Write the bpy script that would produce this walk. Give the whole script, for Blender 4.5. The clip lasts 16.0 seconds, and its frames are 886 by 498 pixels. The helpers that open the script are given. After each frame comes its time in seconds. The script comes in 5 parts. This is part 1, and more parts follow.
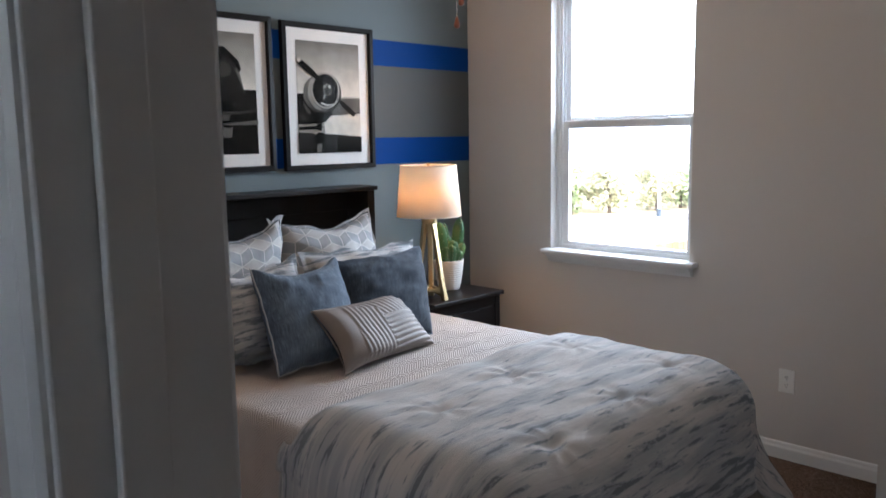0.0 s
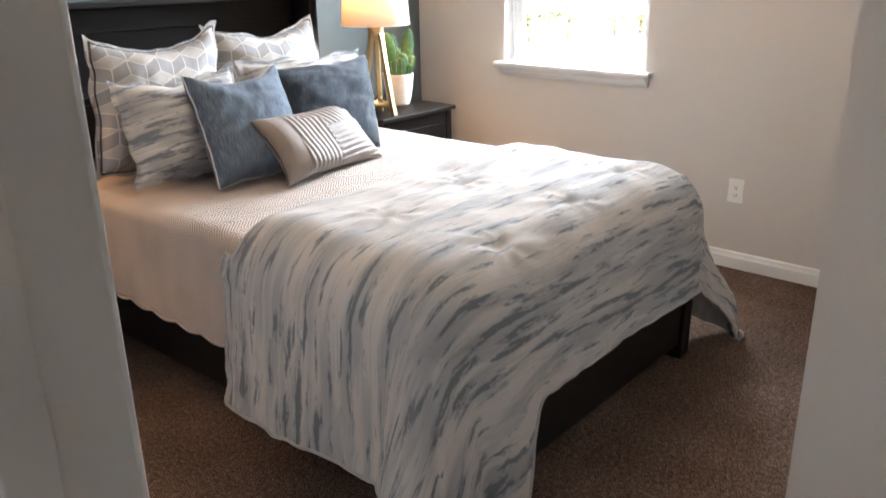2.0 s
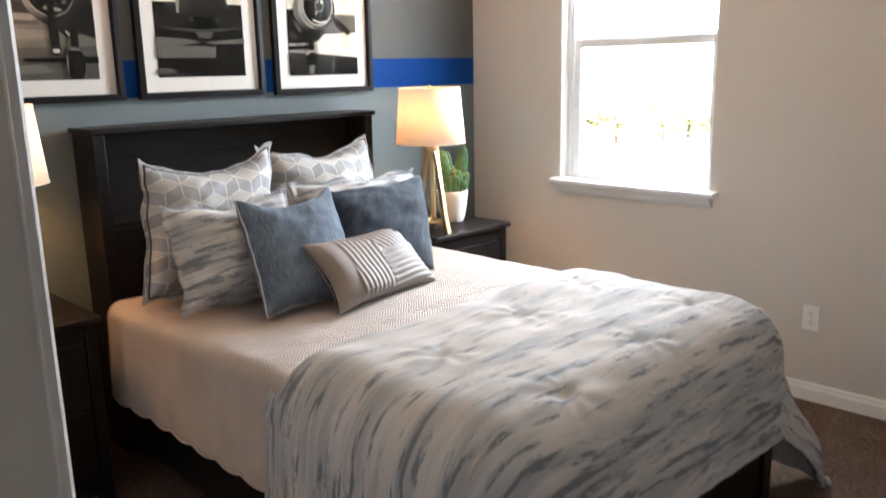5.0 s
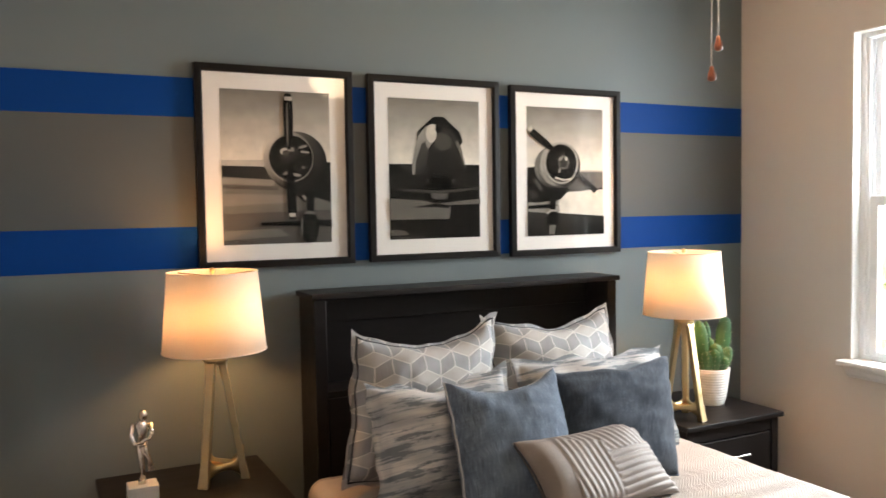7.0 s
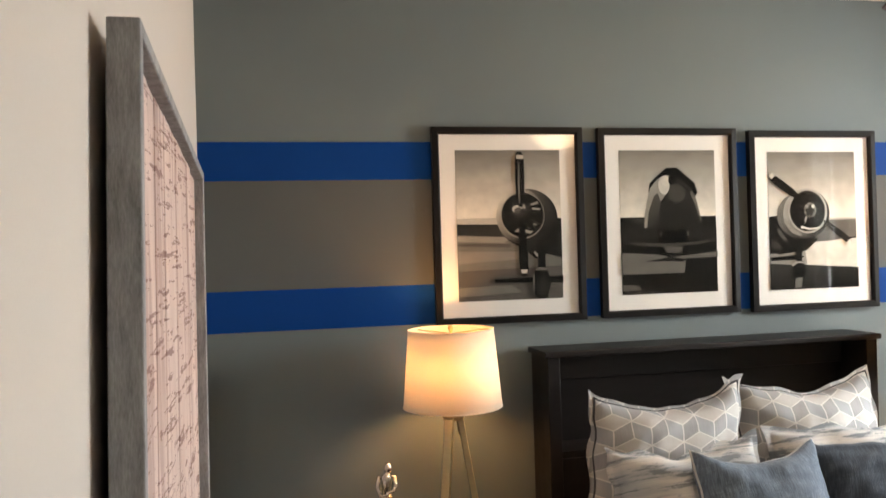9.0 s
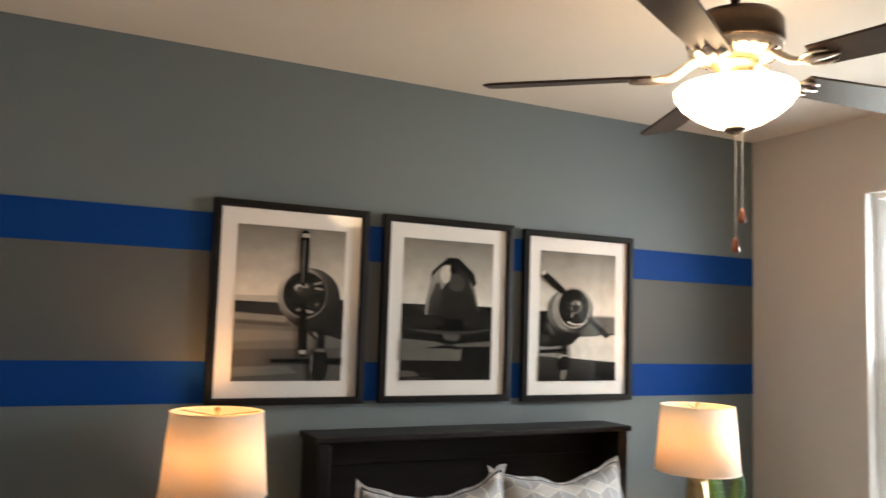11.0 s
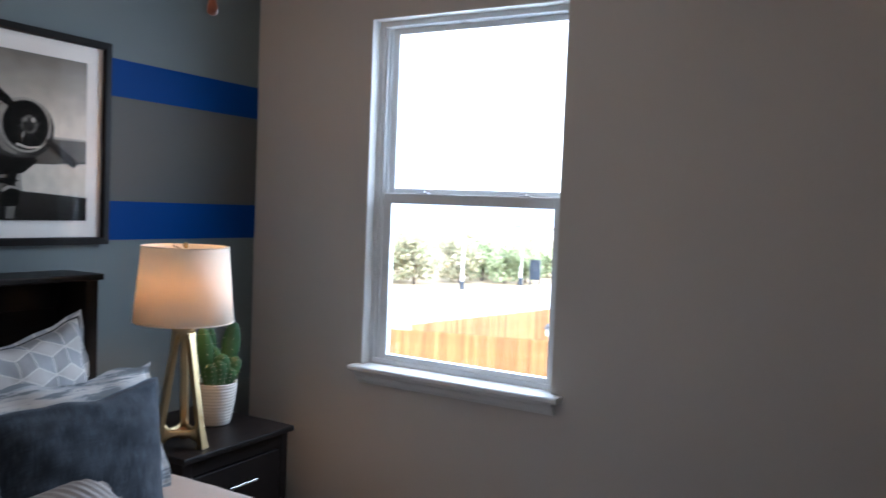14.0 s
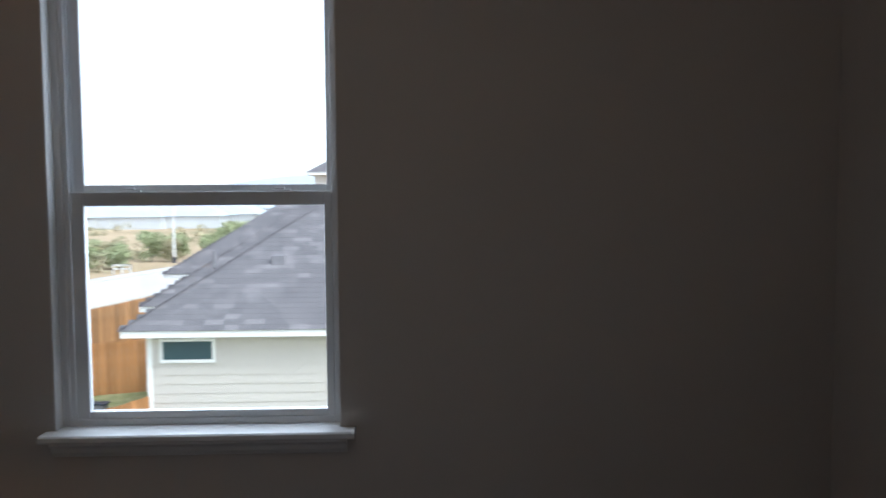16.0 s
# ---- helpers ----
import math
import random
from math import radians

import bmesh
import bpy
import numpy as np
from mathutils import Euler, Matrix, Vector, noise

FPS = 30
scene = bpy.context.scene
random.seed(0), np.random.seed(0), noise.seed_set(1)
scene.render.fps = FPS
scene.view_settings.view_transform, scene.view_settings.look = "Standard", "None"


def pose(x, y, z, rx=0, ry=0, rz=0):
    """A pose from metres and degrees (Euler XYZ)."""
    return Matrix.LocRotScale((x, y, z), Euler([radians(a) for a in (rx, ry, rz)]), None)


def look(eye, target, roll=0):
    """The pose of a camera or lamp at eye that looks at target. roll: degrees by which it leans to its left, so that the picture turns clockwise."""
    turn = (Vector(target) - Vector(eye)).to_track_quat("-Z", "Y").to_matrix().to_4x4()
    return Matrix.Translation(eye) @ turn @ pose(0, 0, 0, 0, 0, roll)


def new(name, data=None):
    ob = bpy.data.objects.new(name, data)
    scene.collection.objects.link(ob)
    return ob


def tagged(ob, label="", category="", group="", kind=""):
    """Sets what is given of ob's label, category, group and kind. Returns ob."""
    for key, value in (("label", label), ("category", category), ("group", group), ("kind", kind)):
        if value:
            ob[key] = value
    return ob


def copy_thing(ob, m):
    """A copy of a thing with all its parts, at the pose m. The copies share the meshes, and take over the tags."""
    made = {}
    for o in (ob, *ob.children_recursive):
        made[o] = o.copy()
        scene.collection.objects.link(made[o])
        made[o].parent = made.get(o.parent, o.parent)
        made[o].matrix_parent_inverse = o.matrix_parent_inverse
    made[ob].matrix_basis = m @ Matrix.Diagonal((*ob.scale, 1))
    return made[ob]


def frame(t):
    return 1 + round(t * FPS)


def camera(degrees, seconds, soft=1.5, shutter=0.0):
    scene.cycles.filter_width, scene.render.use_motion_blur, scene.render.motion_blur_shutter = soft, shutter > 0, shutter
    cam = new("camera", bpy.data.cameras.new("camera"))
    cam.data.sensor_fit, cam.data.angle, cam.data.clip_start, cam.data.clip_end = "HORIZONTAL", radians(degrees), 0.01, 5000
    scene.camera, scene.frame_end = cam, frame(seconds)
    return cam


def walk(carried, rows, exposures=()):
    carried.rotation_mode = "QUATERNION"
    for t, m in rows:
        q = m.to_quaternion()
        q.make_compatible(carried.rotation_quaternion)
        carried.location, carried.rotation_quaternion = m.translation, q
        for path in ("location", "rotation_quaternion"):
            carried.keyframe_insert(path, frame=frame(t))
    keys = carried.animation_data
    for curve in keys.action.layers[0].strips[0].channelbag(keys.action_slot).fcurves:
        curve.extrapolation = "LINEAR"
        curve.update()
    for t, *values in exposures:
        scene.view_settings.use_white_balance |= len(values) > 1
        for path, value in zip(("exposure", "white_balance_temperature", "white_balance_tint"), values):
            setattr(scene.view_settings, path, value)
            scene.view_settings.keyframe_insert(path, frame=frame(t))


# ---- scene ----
cam = camera(57.6, 16.0, shutter=0.4)
PATH = [
    (0, (-3.836, -3.477, 1.571), (-2.414, -2.098, 1.299), -0.9),
    (0.5, (-3.801, -3.452, 1.531), (-2.36, -2.116, 1.16), -0.9),
    (1, (-3.782, -3.454, 1.507), (-2.363, -2.143, 0.988), -1.3),
    (1.5, (-3.778, -3.459, 1.5), (-2.363, -2.177, 0.906), -1.0),
    (2, (-3.757, -3.449, 1.464), (-2.341, -2.209, 0.788), -1.0),
    (2.5, (-3.732, -3.457, 1.44), (-2.328, -2.271, 0.65), -1.0),
    (3, (-3.716, -3.464, 1.449), (-2.334, -2.295, 0.6), -1.2),
    (5.5, (-3.583, -3.232, 1.572), (-2.226, -1.793, 1.279), -0.8),
    (6, (-3.468, -3.153, 1.625), (-2.205, -1.613, 1.445), -0.6),
    (6.5, (-3.317, -3.093, 1.645), (-2.27, -1.393, 1.533), -0.3),
    (7, (-3.279, -3.068, 1.635), (-2.385, -1.282, 1.534), -0.9),
    (7.5, (-3.32, -3.071, 1.645), (-2.579, -1.216, 1.546), -1.5),
    (8, (-3.349, -3.071, 1.661), (-2.845, -1.138, 1.58), -1.9),
    (8.2, (-3.367, -3.053, 1.663), (-2.941, -1.101, 1.59), -2.0),
    (10.3, (-3.356, -3.015, 1.765), (-2.838, -1.091, 1.94), 0.9),
    (10.5, (-3.329, -3.024, 1.758), (-2.719, -1.128, 1.939), 1.3),
    (11, (-3.318, -3.019, 1.753), (-2.426, -1.238, 1.931), 1.8),
    (11.5, (-3.306, -3.02, 1.75), (-2.189, -1.368, 1.903), 2.0),
    (12, (-3.284, -3.026, 1.7), (-2.001, -1.495, 1.793), 1.4),
    (12.5, (-3.212, -2.966, 1.662), (-1.77, -1.582, 1.592), 0.9),
    (13, (-3.061, -2.91, 1.648), (-1.534, -1.625, 1.528), 0.5),
    (13.5, (-2.903, -2.81, 1.637), (-1.317, -1.596, 1.535), 1.6),
    (14, (-2.818, -2.675, 1.605), (-1.093, -1.668, 1.503), 2.3),
    (14.5, (-2.751, -2.483, 1.644), (-0.906, -1.718, 1.547), 0.8),
    (15, (-2.604, -2.258, 1.625), (-0.673, -1.752, 1.498), -0.4),
    (15.5, (-2.523, -2.026, 1.646), (-0.544, -1.764, 1.531), -0.2),
    (16, (-2.503, -1.77, 1.635), (-0.509, -1.836, 1.508), -0.4),
]
EXPOSURES = [(0, 3.8, 5700, 10), (0.5, 4.03, 5900, 10), (1.0, 4.55, 5950, 10), (2.0, 5.2, 6300, 10), (3.0, 5.75, 6900, 10), (5.5, 4.55, 6300, 10), (6.3, 4.3, 6450, 10), (7.0, 4.5, 6850, 10), (8.2, 4.65, 7150, 10), (10.4, 4.35, 7200, 10), (11.5, 3.95, 6550, 10), (12.5, 3.6, 5600, 10), (13.5, 3.35, 5400, 10), (14.5, 2.65, 5450, 10), (15.3, 1.85, 5600, 10), (16, 1.6, 5750, 10)]
walk(cam, [(t, look(e, g, r)) for t, e, g, r in PATH], EXPOSURES)

# ---- world, sun, lamps ----
world = bpy.data.worlds.new("sky")
world.use_nodes = True
scene.world = world
wn = world.node_tree
bg = wn.nodes["Background"]
sky = wn.nodes.new("ShaderNodeTexSky")
sky.sky_type = "NISHITA"
sky.sun_disc = False
sky.sun_elevation = radians(48)
sky.sun_rotation = radians(215)
sky.air_density, sky.dust_density, sky.ozone_density = 1.0, 1.5, 1.0
veil = wn.nodes.new("ShaderNodeHueSaturation")
veil.inputs["Saturation"].default_value = 0.28
wn.links.new(sky.outputs["Color"], veil.inputs["Color"])
wn.links.new(veil.outputs["Color"], bg.inputs["Color"])
bg.inputs["Strength"].default_value = 0.15
sun = new("sun", bpy.data.lights.new("sun", "SUN"))
sun.data.energy, sun.data.angle, sun.data.color = 0.6, radians(12), (1.0, 0.95, 0.88)
sun.matrix_world = look((0, 0, 0), (0.55, 0.62, -1.0))


# the bright sky outside the window, shining in from above
skylight = new("skylight", bpy.data.lights.new("skylight", "AREA"))
skylight.data.shape, skylight.data.size, skylight.data.size_y = "RECTANGLE", 1.30, 1.70
skylight.data.energy, skylight.data.color = 10.0, (0.84, 0.92, 1.0)
skylight.matrix_world = look((0.640, -1.10, 1.80), (-1.0, -1.10, 0.80))


def lamp_bulb(x, y, z, watts, colour, radius=0.055):
    light = bpy.data.lights.new("bulb", "POINT")
    light.energy, light.color, light.shadow_soft_size = watts, colour, radius
    ob = new("bulb", light)
    ob.location = (x, y, z)
    return ob


lamp_bulb(-0.792, -0.425, 1.285, 0.50, (1.0, 0.51, 0.19))
for side in (-1, 1):
    lamp_bulb(-1.70 + side * 0.098, -1.49, 2.418, 0.15, (1.0, 0.62, 0.36), 0.012)
lamp_bulb(-2.754, -0.255, 1.285, 0.50, (1.0, 0.51, 0.19))


# ---- materials ----
def nodes_of(name):
    m = bpy.data.materials.new(name)
    m.use_nodes = True
    nt = m.node_tree
    return m, nt, nt.nodes["Principled BSDF"]


def link(nt, a, b):
    nt.links.new(a, b)


def node(nt, kind, **inputs):
    n = nt.nodes.new(kind)
    for k, v in inputs.items():
        n.inputs[k.replace("_", " ")].default_value = v
    return n


def mathn(nt, op, a, b=None, c=None):
    n = nt.nodes.new("ShaderNodeMath")
    n.operation = op
    for i, v in enumerate((a, b, c)):
        if v is None:
            continue
        if isinstance(v, (int, float)):
            n.inputs[i].default_value = v
        else:
            nt.links.new(v, n.inputs[i])
    return n.outputs[0]


def mixc(nt, fac, a, b):
    n = nt.nodes.new("ShaderNodeMix")
    n.data_type = "RGBA"
    for i, v in ((0, fac), (6, a), (7, b)):
        if isinstance(v, (int, float)):
            n.inputs[i].default_value = v
        elif isinstance(v, tuple):
            n.inputs[i].default_value = (*v[:3], 1)
        else:
            nt.links.new(v, n.inputs[i])
    return n.outputs[2]


def ramp(nt, fac, stops):
    n = nt.nodes.new("ShaderNodeValToRGB")
    e = n.color_ramp.elements
    while len(e) < len(stops):
        e.new(0.5)
    for el, (p, c) in zip(e, stops):
        el.position, el.color = p, (*c, 1) if len(c) == 3 else c
    nt.links.new(fac, n.inputs[0])
    return n.outputs[0]


def coords(nt, scale=(1, 1, 1), uv=False):
    t = nt.nodes.new("ShaderNodeTexCoord")
    m = nt.nodes.new("ShaderNodeMapping")
    m.inputs["Scale"].default_value = scale
    nt.links.new(t.outputs["UV" if uv else "Object"], m.inputs[0])
    return m.outputs[0]


def noise_n(nt, vec, scale, detail=3.0, rough=0.55):
    n = node(nt, "ShaderNodeTexNoise", Scale=scale, Detail=detail, Roughness=rough)
    nt.links.new(vec, n.inputs["Vector"])
    return n.outputs["Fac"]


def bump(nt, bsdf, height, strength, distance=0.01):
    b = node(nt, "ShaderNodeBump", Strength=strength, Distance=distance)
    nt.links.new(height, b.inputs["Height"])
    nt.links.new(b.outputs[0], bsdf.inputs["Normal"])


def mat(name, col, rough=0.5, metal=0.0, var=0.1, scale=3.0, fine=90.0, bmp=0.1, dist=0.002, spec=0.5, stretch=(1, 1, 1), sheen=0.0, rnd=0.0):
    m, nt, b = nodes_of(name)
    v = coords(nt, stretch)
    big = noise_n(nt, v, scale)
    small = noise_n(nt, v, fine, 4)
    f = mathn(nt, "ADD", mathn(nt, "MULTIPLY", big, 0.6), mathn(nt, "MULTIPLY", small, 0.4))
    lo = tuple(c * (1 - var * 2) for c in col)
    hi = tuple(min(1, c * (1 + var * 2)) for c in col)
    c = ramp(nt, f, [(0.25, lo), (0.75, hi)])
    if rnd:
        o = nt.nodes.new("ShaderNodeObjectInfo")
        k = mathn(nt, "ADD", mathn(nt, "MULTIPLY", o.outputs["Random"], rnd), 1 - rnd / 2)
        h = nt.nodes.new("ShaderNodeHueSaturation")
        nt.links.new(k, h.inputs["Value"])
        nt.links.new(c, h.inputs["Color"])
        c = h.outputs[0]
    link(nt, c, b.inputs["Base Color"])
    b.inputs["Metallic"].default_value = metal
    b.inputs["Specular IOR Level"].default_value = spec
    b.inputs["Sheen Weight"].default_value = sheen
    r = mathn(nt, "ADD", mathn(nt, "MULTIPLY", big, 0.16), rough - 0.08)
    link(nt, r, b.inputs["Roughness"])
    if bmp:
        bump(nt, b, small, bmp, dist)
    return m


M = {}
M["wall"] = mat("greige_wall_paint", (0.60, 0.555, 0.515), 0.75, spec=0.25, var=0.012, scale=1.2, fine=170, bmp=0.22, dist=0.002)
M["accent"] = mat("blue_grey_wall_paint", (0.140, 0.168, 0.174), 0.6, spec=0.25, var=0.012, scale=1.2, fine=170, bmp=0.22, dist=0.002)
M["band"] = mat("warm_grey_paint_band", (0.098, 0.102, 0.101), 0.5, spec=0.08, var=0.012, scale=1.2, fine=170, bmp=0.2, dist=0.002)
M["blue"] = mat("cobalt_blue_paint", (0.004, 0.042, 0.20), 0.5, spec=0.05, var=0.02, scale=1.2, fine=170, bmp=0.2, dist=0.002)
M["ceil"] = mat("ceiling_paint", (0.63, 0.575, 0.505), 0.9, var=0.015, scale=1.0, fine=120, bmp=0.3, dist=0.003)
M["trim"] = mat("white_trim_paint", (0.76, 0.75, 0.73), 0.35, var=0.01, scale=4, fine=60, bmp=0.03)
M["vinyl"] = mat("white_vinyl", (0.78, 0.79, 0.80), 0.3, var=0.01, scale=4, fine=60, bmp=0.02)
M["espresso"] = mat("espresso_stained_wood", (0.010, 0.008, 0.0078), 0.42, var=0.18, scale=3, fine=35, bmp=0.15, dist=0.001, stretch=(1, 8, 8), spec=0.2)
M["brass"] = mat("champagne_brass", (0.46, 0.36, 0.20), 0.42, metal=1.0, var=0.06, scale=6, fine=80, bmp=0.03)
M["copper"] = mat("copper_inner_metal", (0.55, 0.28, 0.12), 0.35, metal=1.0, var=0.08, scale=6, fine=80, bmp=0.03)
M["silver"] = mat("silver_metal", (0.62, 0.58, 0.53), 0.25, metal=1.0, var=0.06, scale=8, fine=90, bmp=0.05)
M["chrome"] = mat("brushed_nickel", (0.72, 0.71, 0.69), 0.2, metal=1.0, var=0.03, bmp=0)
M["marble"] = mat("white_stone", (0.72, 0.69, 0.64), 0.4, var=0.05, scale=14, bmp=0.02)
M["pot"] = mat("white_ceramic", (0.74, 0.71, 0.66), 0.4, var=0.03, scale=10, bmp=0.05)
M["pebble"] = mat("brown_pebbles", (0.20, 0.13, 0.09), 0.7, var=0.25, scale=40, bmp=0.2)
M["cactus"] = mat("cactus_green", (0.035, 0.105, 0.038), 0.4, var=0.22, scale=14, fine=120, bmp=0.2)
M["spine"] = mat("pale_spines", (0.55, 0.58, 0.42), 0.6, var=0.05, bmp=0)
M["plate"] = mat("white_plastic", (0.80, 0.79, 0.76), 0.3, var=0.01, bmp=0)
M["slot"] = mat("dark_slot", (0.02, 0.02, 0.02), 0.6, var=0.05, bmp=0)
M["frameblack"] = mat("black_frame_wood", (0.008, 0.007, 0.007), 0.45, spec=0.14, var=0.15, scale=5, fine=60, bmp=0.1, dist=0.001)
M["mat_board"] = mat("cream_mat_board", (0.86, 0.82, 0.77), 0.85, var=0.015, scale=5, fine=200, bmp=0.03)
def linen(name, col):
    """Slubby two-tone linen, its threads along the cloth's own directions."""
    m, nt, b = nodes_of(name)
    slub = noise_n(nt, coords(nt, (300, 22, 1), uv=True), 1.0, 3, 0.6)
    warp = noise_n(nt, coords(nt, (30, 420, 1), uv=True), 1.0, 2)
    worn = noise_n(nt, coords(nt, (7, 7, 1), uv=True), 1.0, 3)
    f = mathn(nt, "ADD", mathn(nt, "ADD", mathn(nt, "MULTIPLY", slub, 0.62), mathn(nt, "MULTIPLY", warp, 0.28)), mathn(nt, "MULTIPLY", worn, 0.1))
    link(nt, ramp(nt, f, [(0.36, tuple(c * 0.62 for c in col)), (0.52, col), (0.66, tuple(c * 1.6 + 0.012 for c in col))]), b.inputs["Base Color"])
    b.inputs["Roughness"].default_value = 0.9
    b.inputs["Sheen Weight"].default_value = 0.12
    b.inputs["Specular IOR Level"].default_value = 0.2
    bump(nt, b, mathn(nt, "ADD", slub, mathn(nt, "MULTIPLY", worn, 1.5)), 0.5, 0.004)
    return m


M["navy"] = linen("dusty_blue_linen", (0.096, 0.126, 0.168))
M["slate"] = linen("slate_blue_linen", (0.027, 0.037, 0.053))
M["piping"] = mat("pale_grey_cord", (0.42, 0.42, 0.42), 0.8, var=0.1, scale=40, bmp=0.2)
M["pipingdark"] = mat("charcoal_cord", (0.035, 0.035, 0.04), 0.8, var=0.1, scale=40, bmp=0.2)
M["tan"] = mat("taupe_satin", (0.185, 0.152, 0.130), 0.55, var=0.08, scale=9, fine=220, bmp=0.2, sheen=0.1, spec=0.35)
M["fanblade"] = mat("walnut_fan_blade", (0.040, 0.023, 0.017), 0.5, spec=0.25, var=0.25, scale=4, fine=40, bmp=0.1, dist=0.001, stretch=(3, 3, 3))
M["bronze"] = mat("dark_bronze", (0.10, 0.07, 0.05), 0.35, metal=0.8, var=0.1, bmp=0.05)
M["nickel"] = mat("warm_nickel", (0.74, 0.65, 0.56), 0.3, metal=0.9, var=0.05, scale=8, bmp=0.03)
M["fob"] = mat("reddish_wood_fob", (0.30, 0.09, 0.045), 0.4, var=0.15, scale=20, bmp=0.05)
M["driftwood"] = mat("grey_washed_wood", (0.27, 0.27, 0.275), 0.65, var=0.3, scale=8, fine=60, bmp=0.4, dist=0.002, stretch=(6, 6, 1))
M["fence"] = mat("cedar_fence", (0.37, 0.172, 0.060), 0.8, var=0.25, scale=2.0, fine=14, bmp=0.3, dist=0.004, stretch=(4, 4, 0.6), rnd=0.55)
M["fencefar"] = mat("pale_cedar_fence", (0.40, 0.22, 0.095), 0.8, var=0.2, scale=2.0, fine=14, bmp=0.3, dist=0.004, stretch=(4, 4, 0.6), rnd=0.6)
# far roofs, paled towards blue to paint in the distance haze
M["hazyroof"] = mat("far_roof_haze_tint", (0.46, 0.52, 0.58), 0.9, var=0.08, scale=0.3, bmp=0)
M["siding"] = mat("cream_siding", (0.53, 0.49, 0.44), 0.7, var=0.03, scale=1.0, fine=20, bmp=0.1, dist=0.002, rnd=0.04)
M["fascia"] = mat("white_fascia", (0.80, 0.79, 0.77), 0.6, var=0.02, bmp=0.02)
M["darkglass"] = mat("dark_window_glass", (0.06, 0.10, 0.11), 0.12, var=0.1, scale=1, bmp=0)
M["concrete"] = mat("pale_concrete", (0.56, 0.54, 0.51), 0.85, var=0.06, scale=0.4, fine=6, bmp=0.15)
M["signboard"] = mat("navy_signboard", (0.03, 0.04, 0.06), 0.5, var=0.1, bmp=0.02)
M["pole"] = mat("pale_pole_paint", (0.72, 0.72, 0.70), 0.5, var=0.04, bmp=0.02)
M["bark"] = mat("tree_bark", (0.10, 0.075, 0.055), 0.9, var=0.2, scale=6, fine=30, bmp=0.4)
# walls of the far houses, with distance haze painted into the tone
M["hazywall"] = mat("far_wall_haze_tint", (0.55, 0.57, 0.58), 0.9, var=0.05, scale=0.2, bmp=0)
M["farroof"] = mat("far_roof_shingle", (0.22, 0.21, 0.22), 0.9, var=0.1, scale=1, bmp=0.1)


def shade_material():
    m, nt, b = nodes_of("linen_lampshade")
    weave = noise_n(nt, coords(nt, (1, 1, 4)), 260, 2)
    col = ramp(nt, weave, [(0.3, (0.83, 0.74, 0.62)), (0.7, (0.91, 0.83, 0.72))])
    link(nt, col, b.inputs["Base Color"])
    b.inputs["Roughness"].default_value = 0.9
    bump(nt, b, weave, 0.15, 0.001)
    tr = nt.nodes.new("ShaderNodeBsdfTranslucent")
    link(nt, col, tr.inputs["Color"])
    mx = nt.nodes.new("ShaderNodeMixShader")
    mx.inputs[0].default_value = 0.32
    link(nt, b.outputs[0], mx.inputs[1])
    link(nt, tr.outputs[0], mx.inputs[2])
    link(nt, mx.outputs[0], nt.nodes["Material Output"].inputs["Surface"])
    return m


M["shade"] = shade_material()


def glow(name, col, strength):
    m, nt, b = nodes_of(name)
    b.inputs["Base Color"].default_value = (0.9, 0.86, 0.8, 1)
    b.inputs["Emission Color"].default_value = (*col, 1)
    b.inputs["Emission Strength"].default_value = strength
    return m


M["bowl"] = glow("lit_frosted_glass", (1.0, 0.74, 0.48), 1.0)


def pane_material(name, gloss, tint):
    m, nt, b = nodes_of(name)
    t = node(nt, "ShaderNodeBsdfTransparent", Color=(*tint, 1))
    g = node(nt, "ShaderNodeBsdfGlossy", Roughness=0.015)
    fr = node(nt, "ShaderNodeFresnel", IOR=gloss)
    mx = nt.nodes.new("ShaderNodeMixShader")
    link(nt, fr.outputs[0], mx.inputs[0])
    link(nt, t.outputs[0], mx.inputs[1])
    link(nt, g.outputs[0], mx.inputs[2])
    link(nt, mx.outputs[0], nt.nodes["Material Output"].inputs["Surface"])
    return m


M["pane"] = pane_material("window_glass", 1.45, (0.96, 0.98, 0.98))
M["picglass"] = pane_material("picture_glass", 1.5, (1.0, 1.0, 1.0))


def carpet_material():
    m, nt, b = nodes_of("brown_carpet")
    v = coords(nt)
    big = noise_n(nt, v, 3.0)
    tuft = noise_n(nt, v, 240, 3, 0.8)
    fleck = noise_n(nt, v, 60, 4, 0.85)
    f = mathn(nt, "ADD", mathn(nt, "ADD", mathn(nt, "MULTIPLY", tuft, 0.6), mathn(nt, "MULTIPLY", fleck, 0.3)), mathn(nt, "MULTIPLY", big, 0.1))
    col = ramp(nt, f, [(0.42, (0.016, 0.0105, 0.008)), (0.49, (0.098, 0.061, 0.044)), (0.55, (0.185, 0.125, 0.094)), (0.60, (0.40, 0.31, 0.25))])
    link(nt, col, b.inputs["Base Color"])
    b.inputs["Roughness"].default_value = 1.0
    b.inputs["Specular IOR Level"].default_value = 0.1
    bump(nt, b, tuft, 0.5, 0.006)
    return m


M["carpet"] = carpet_material()


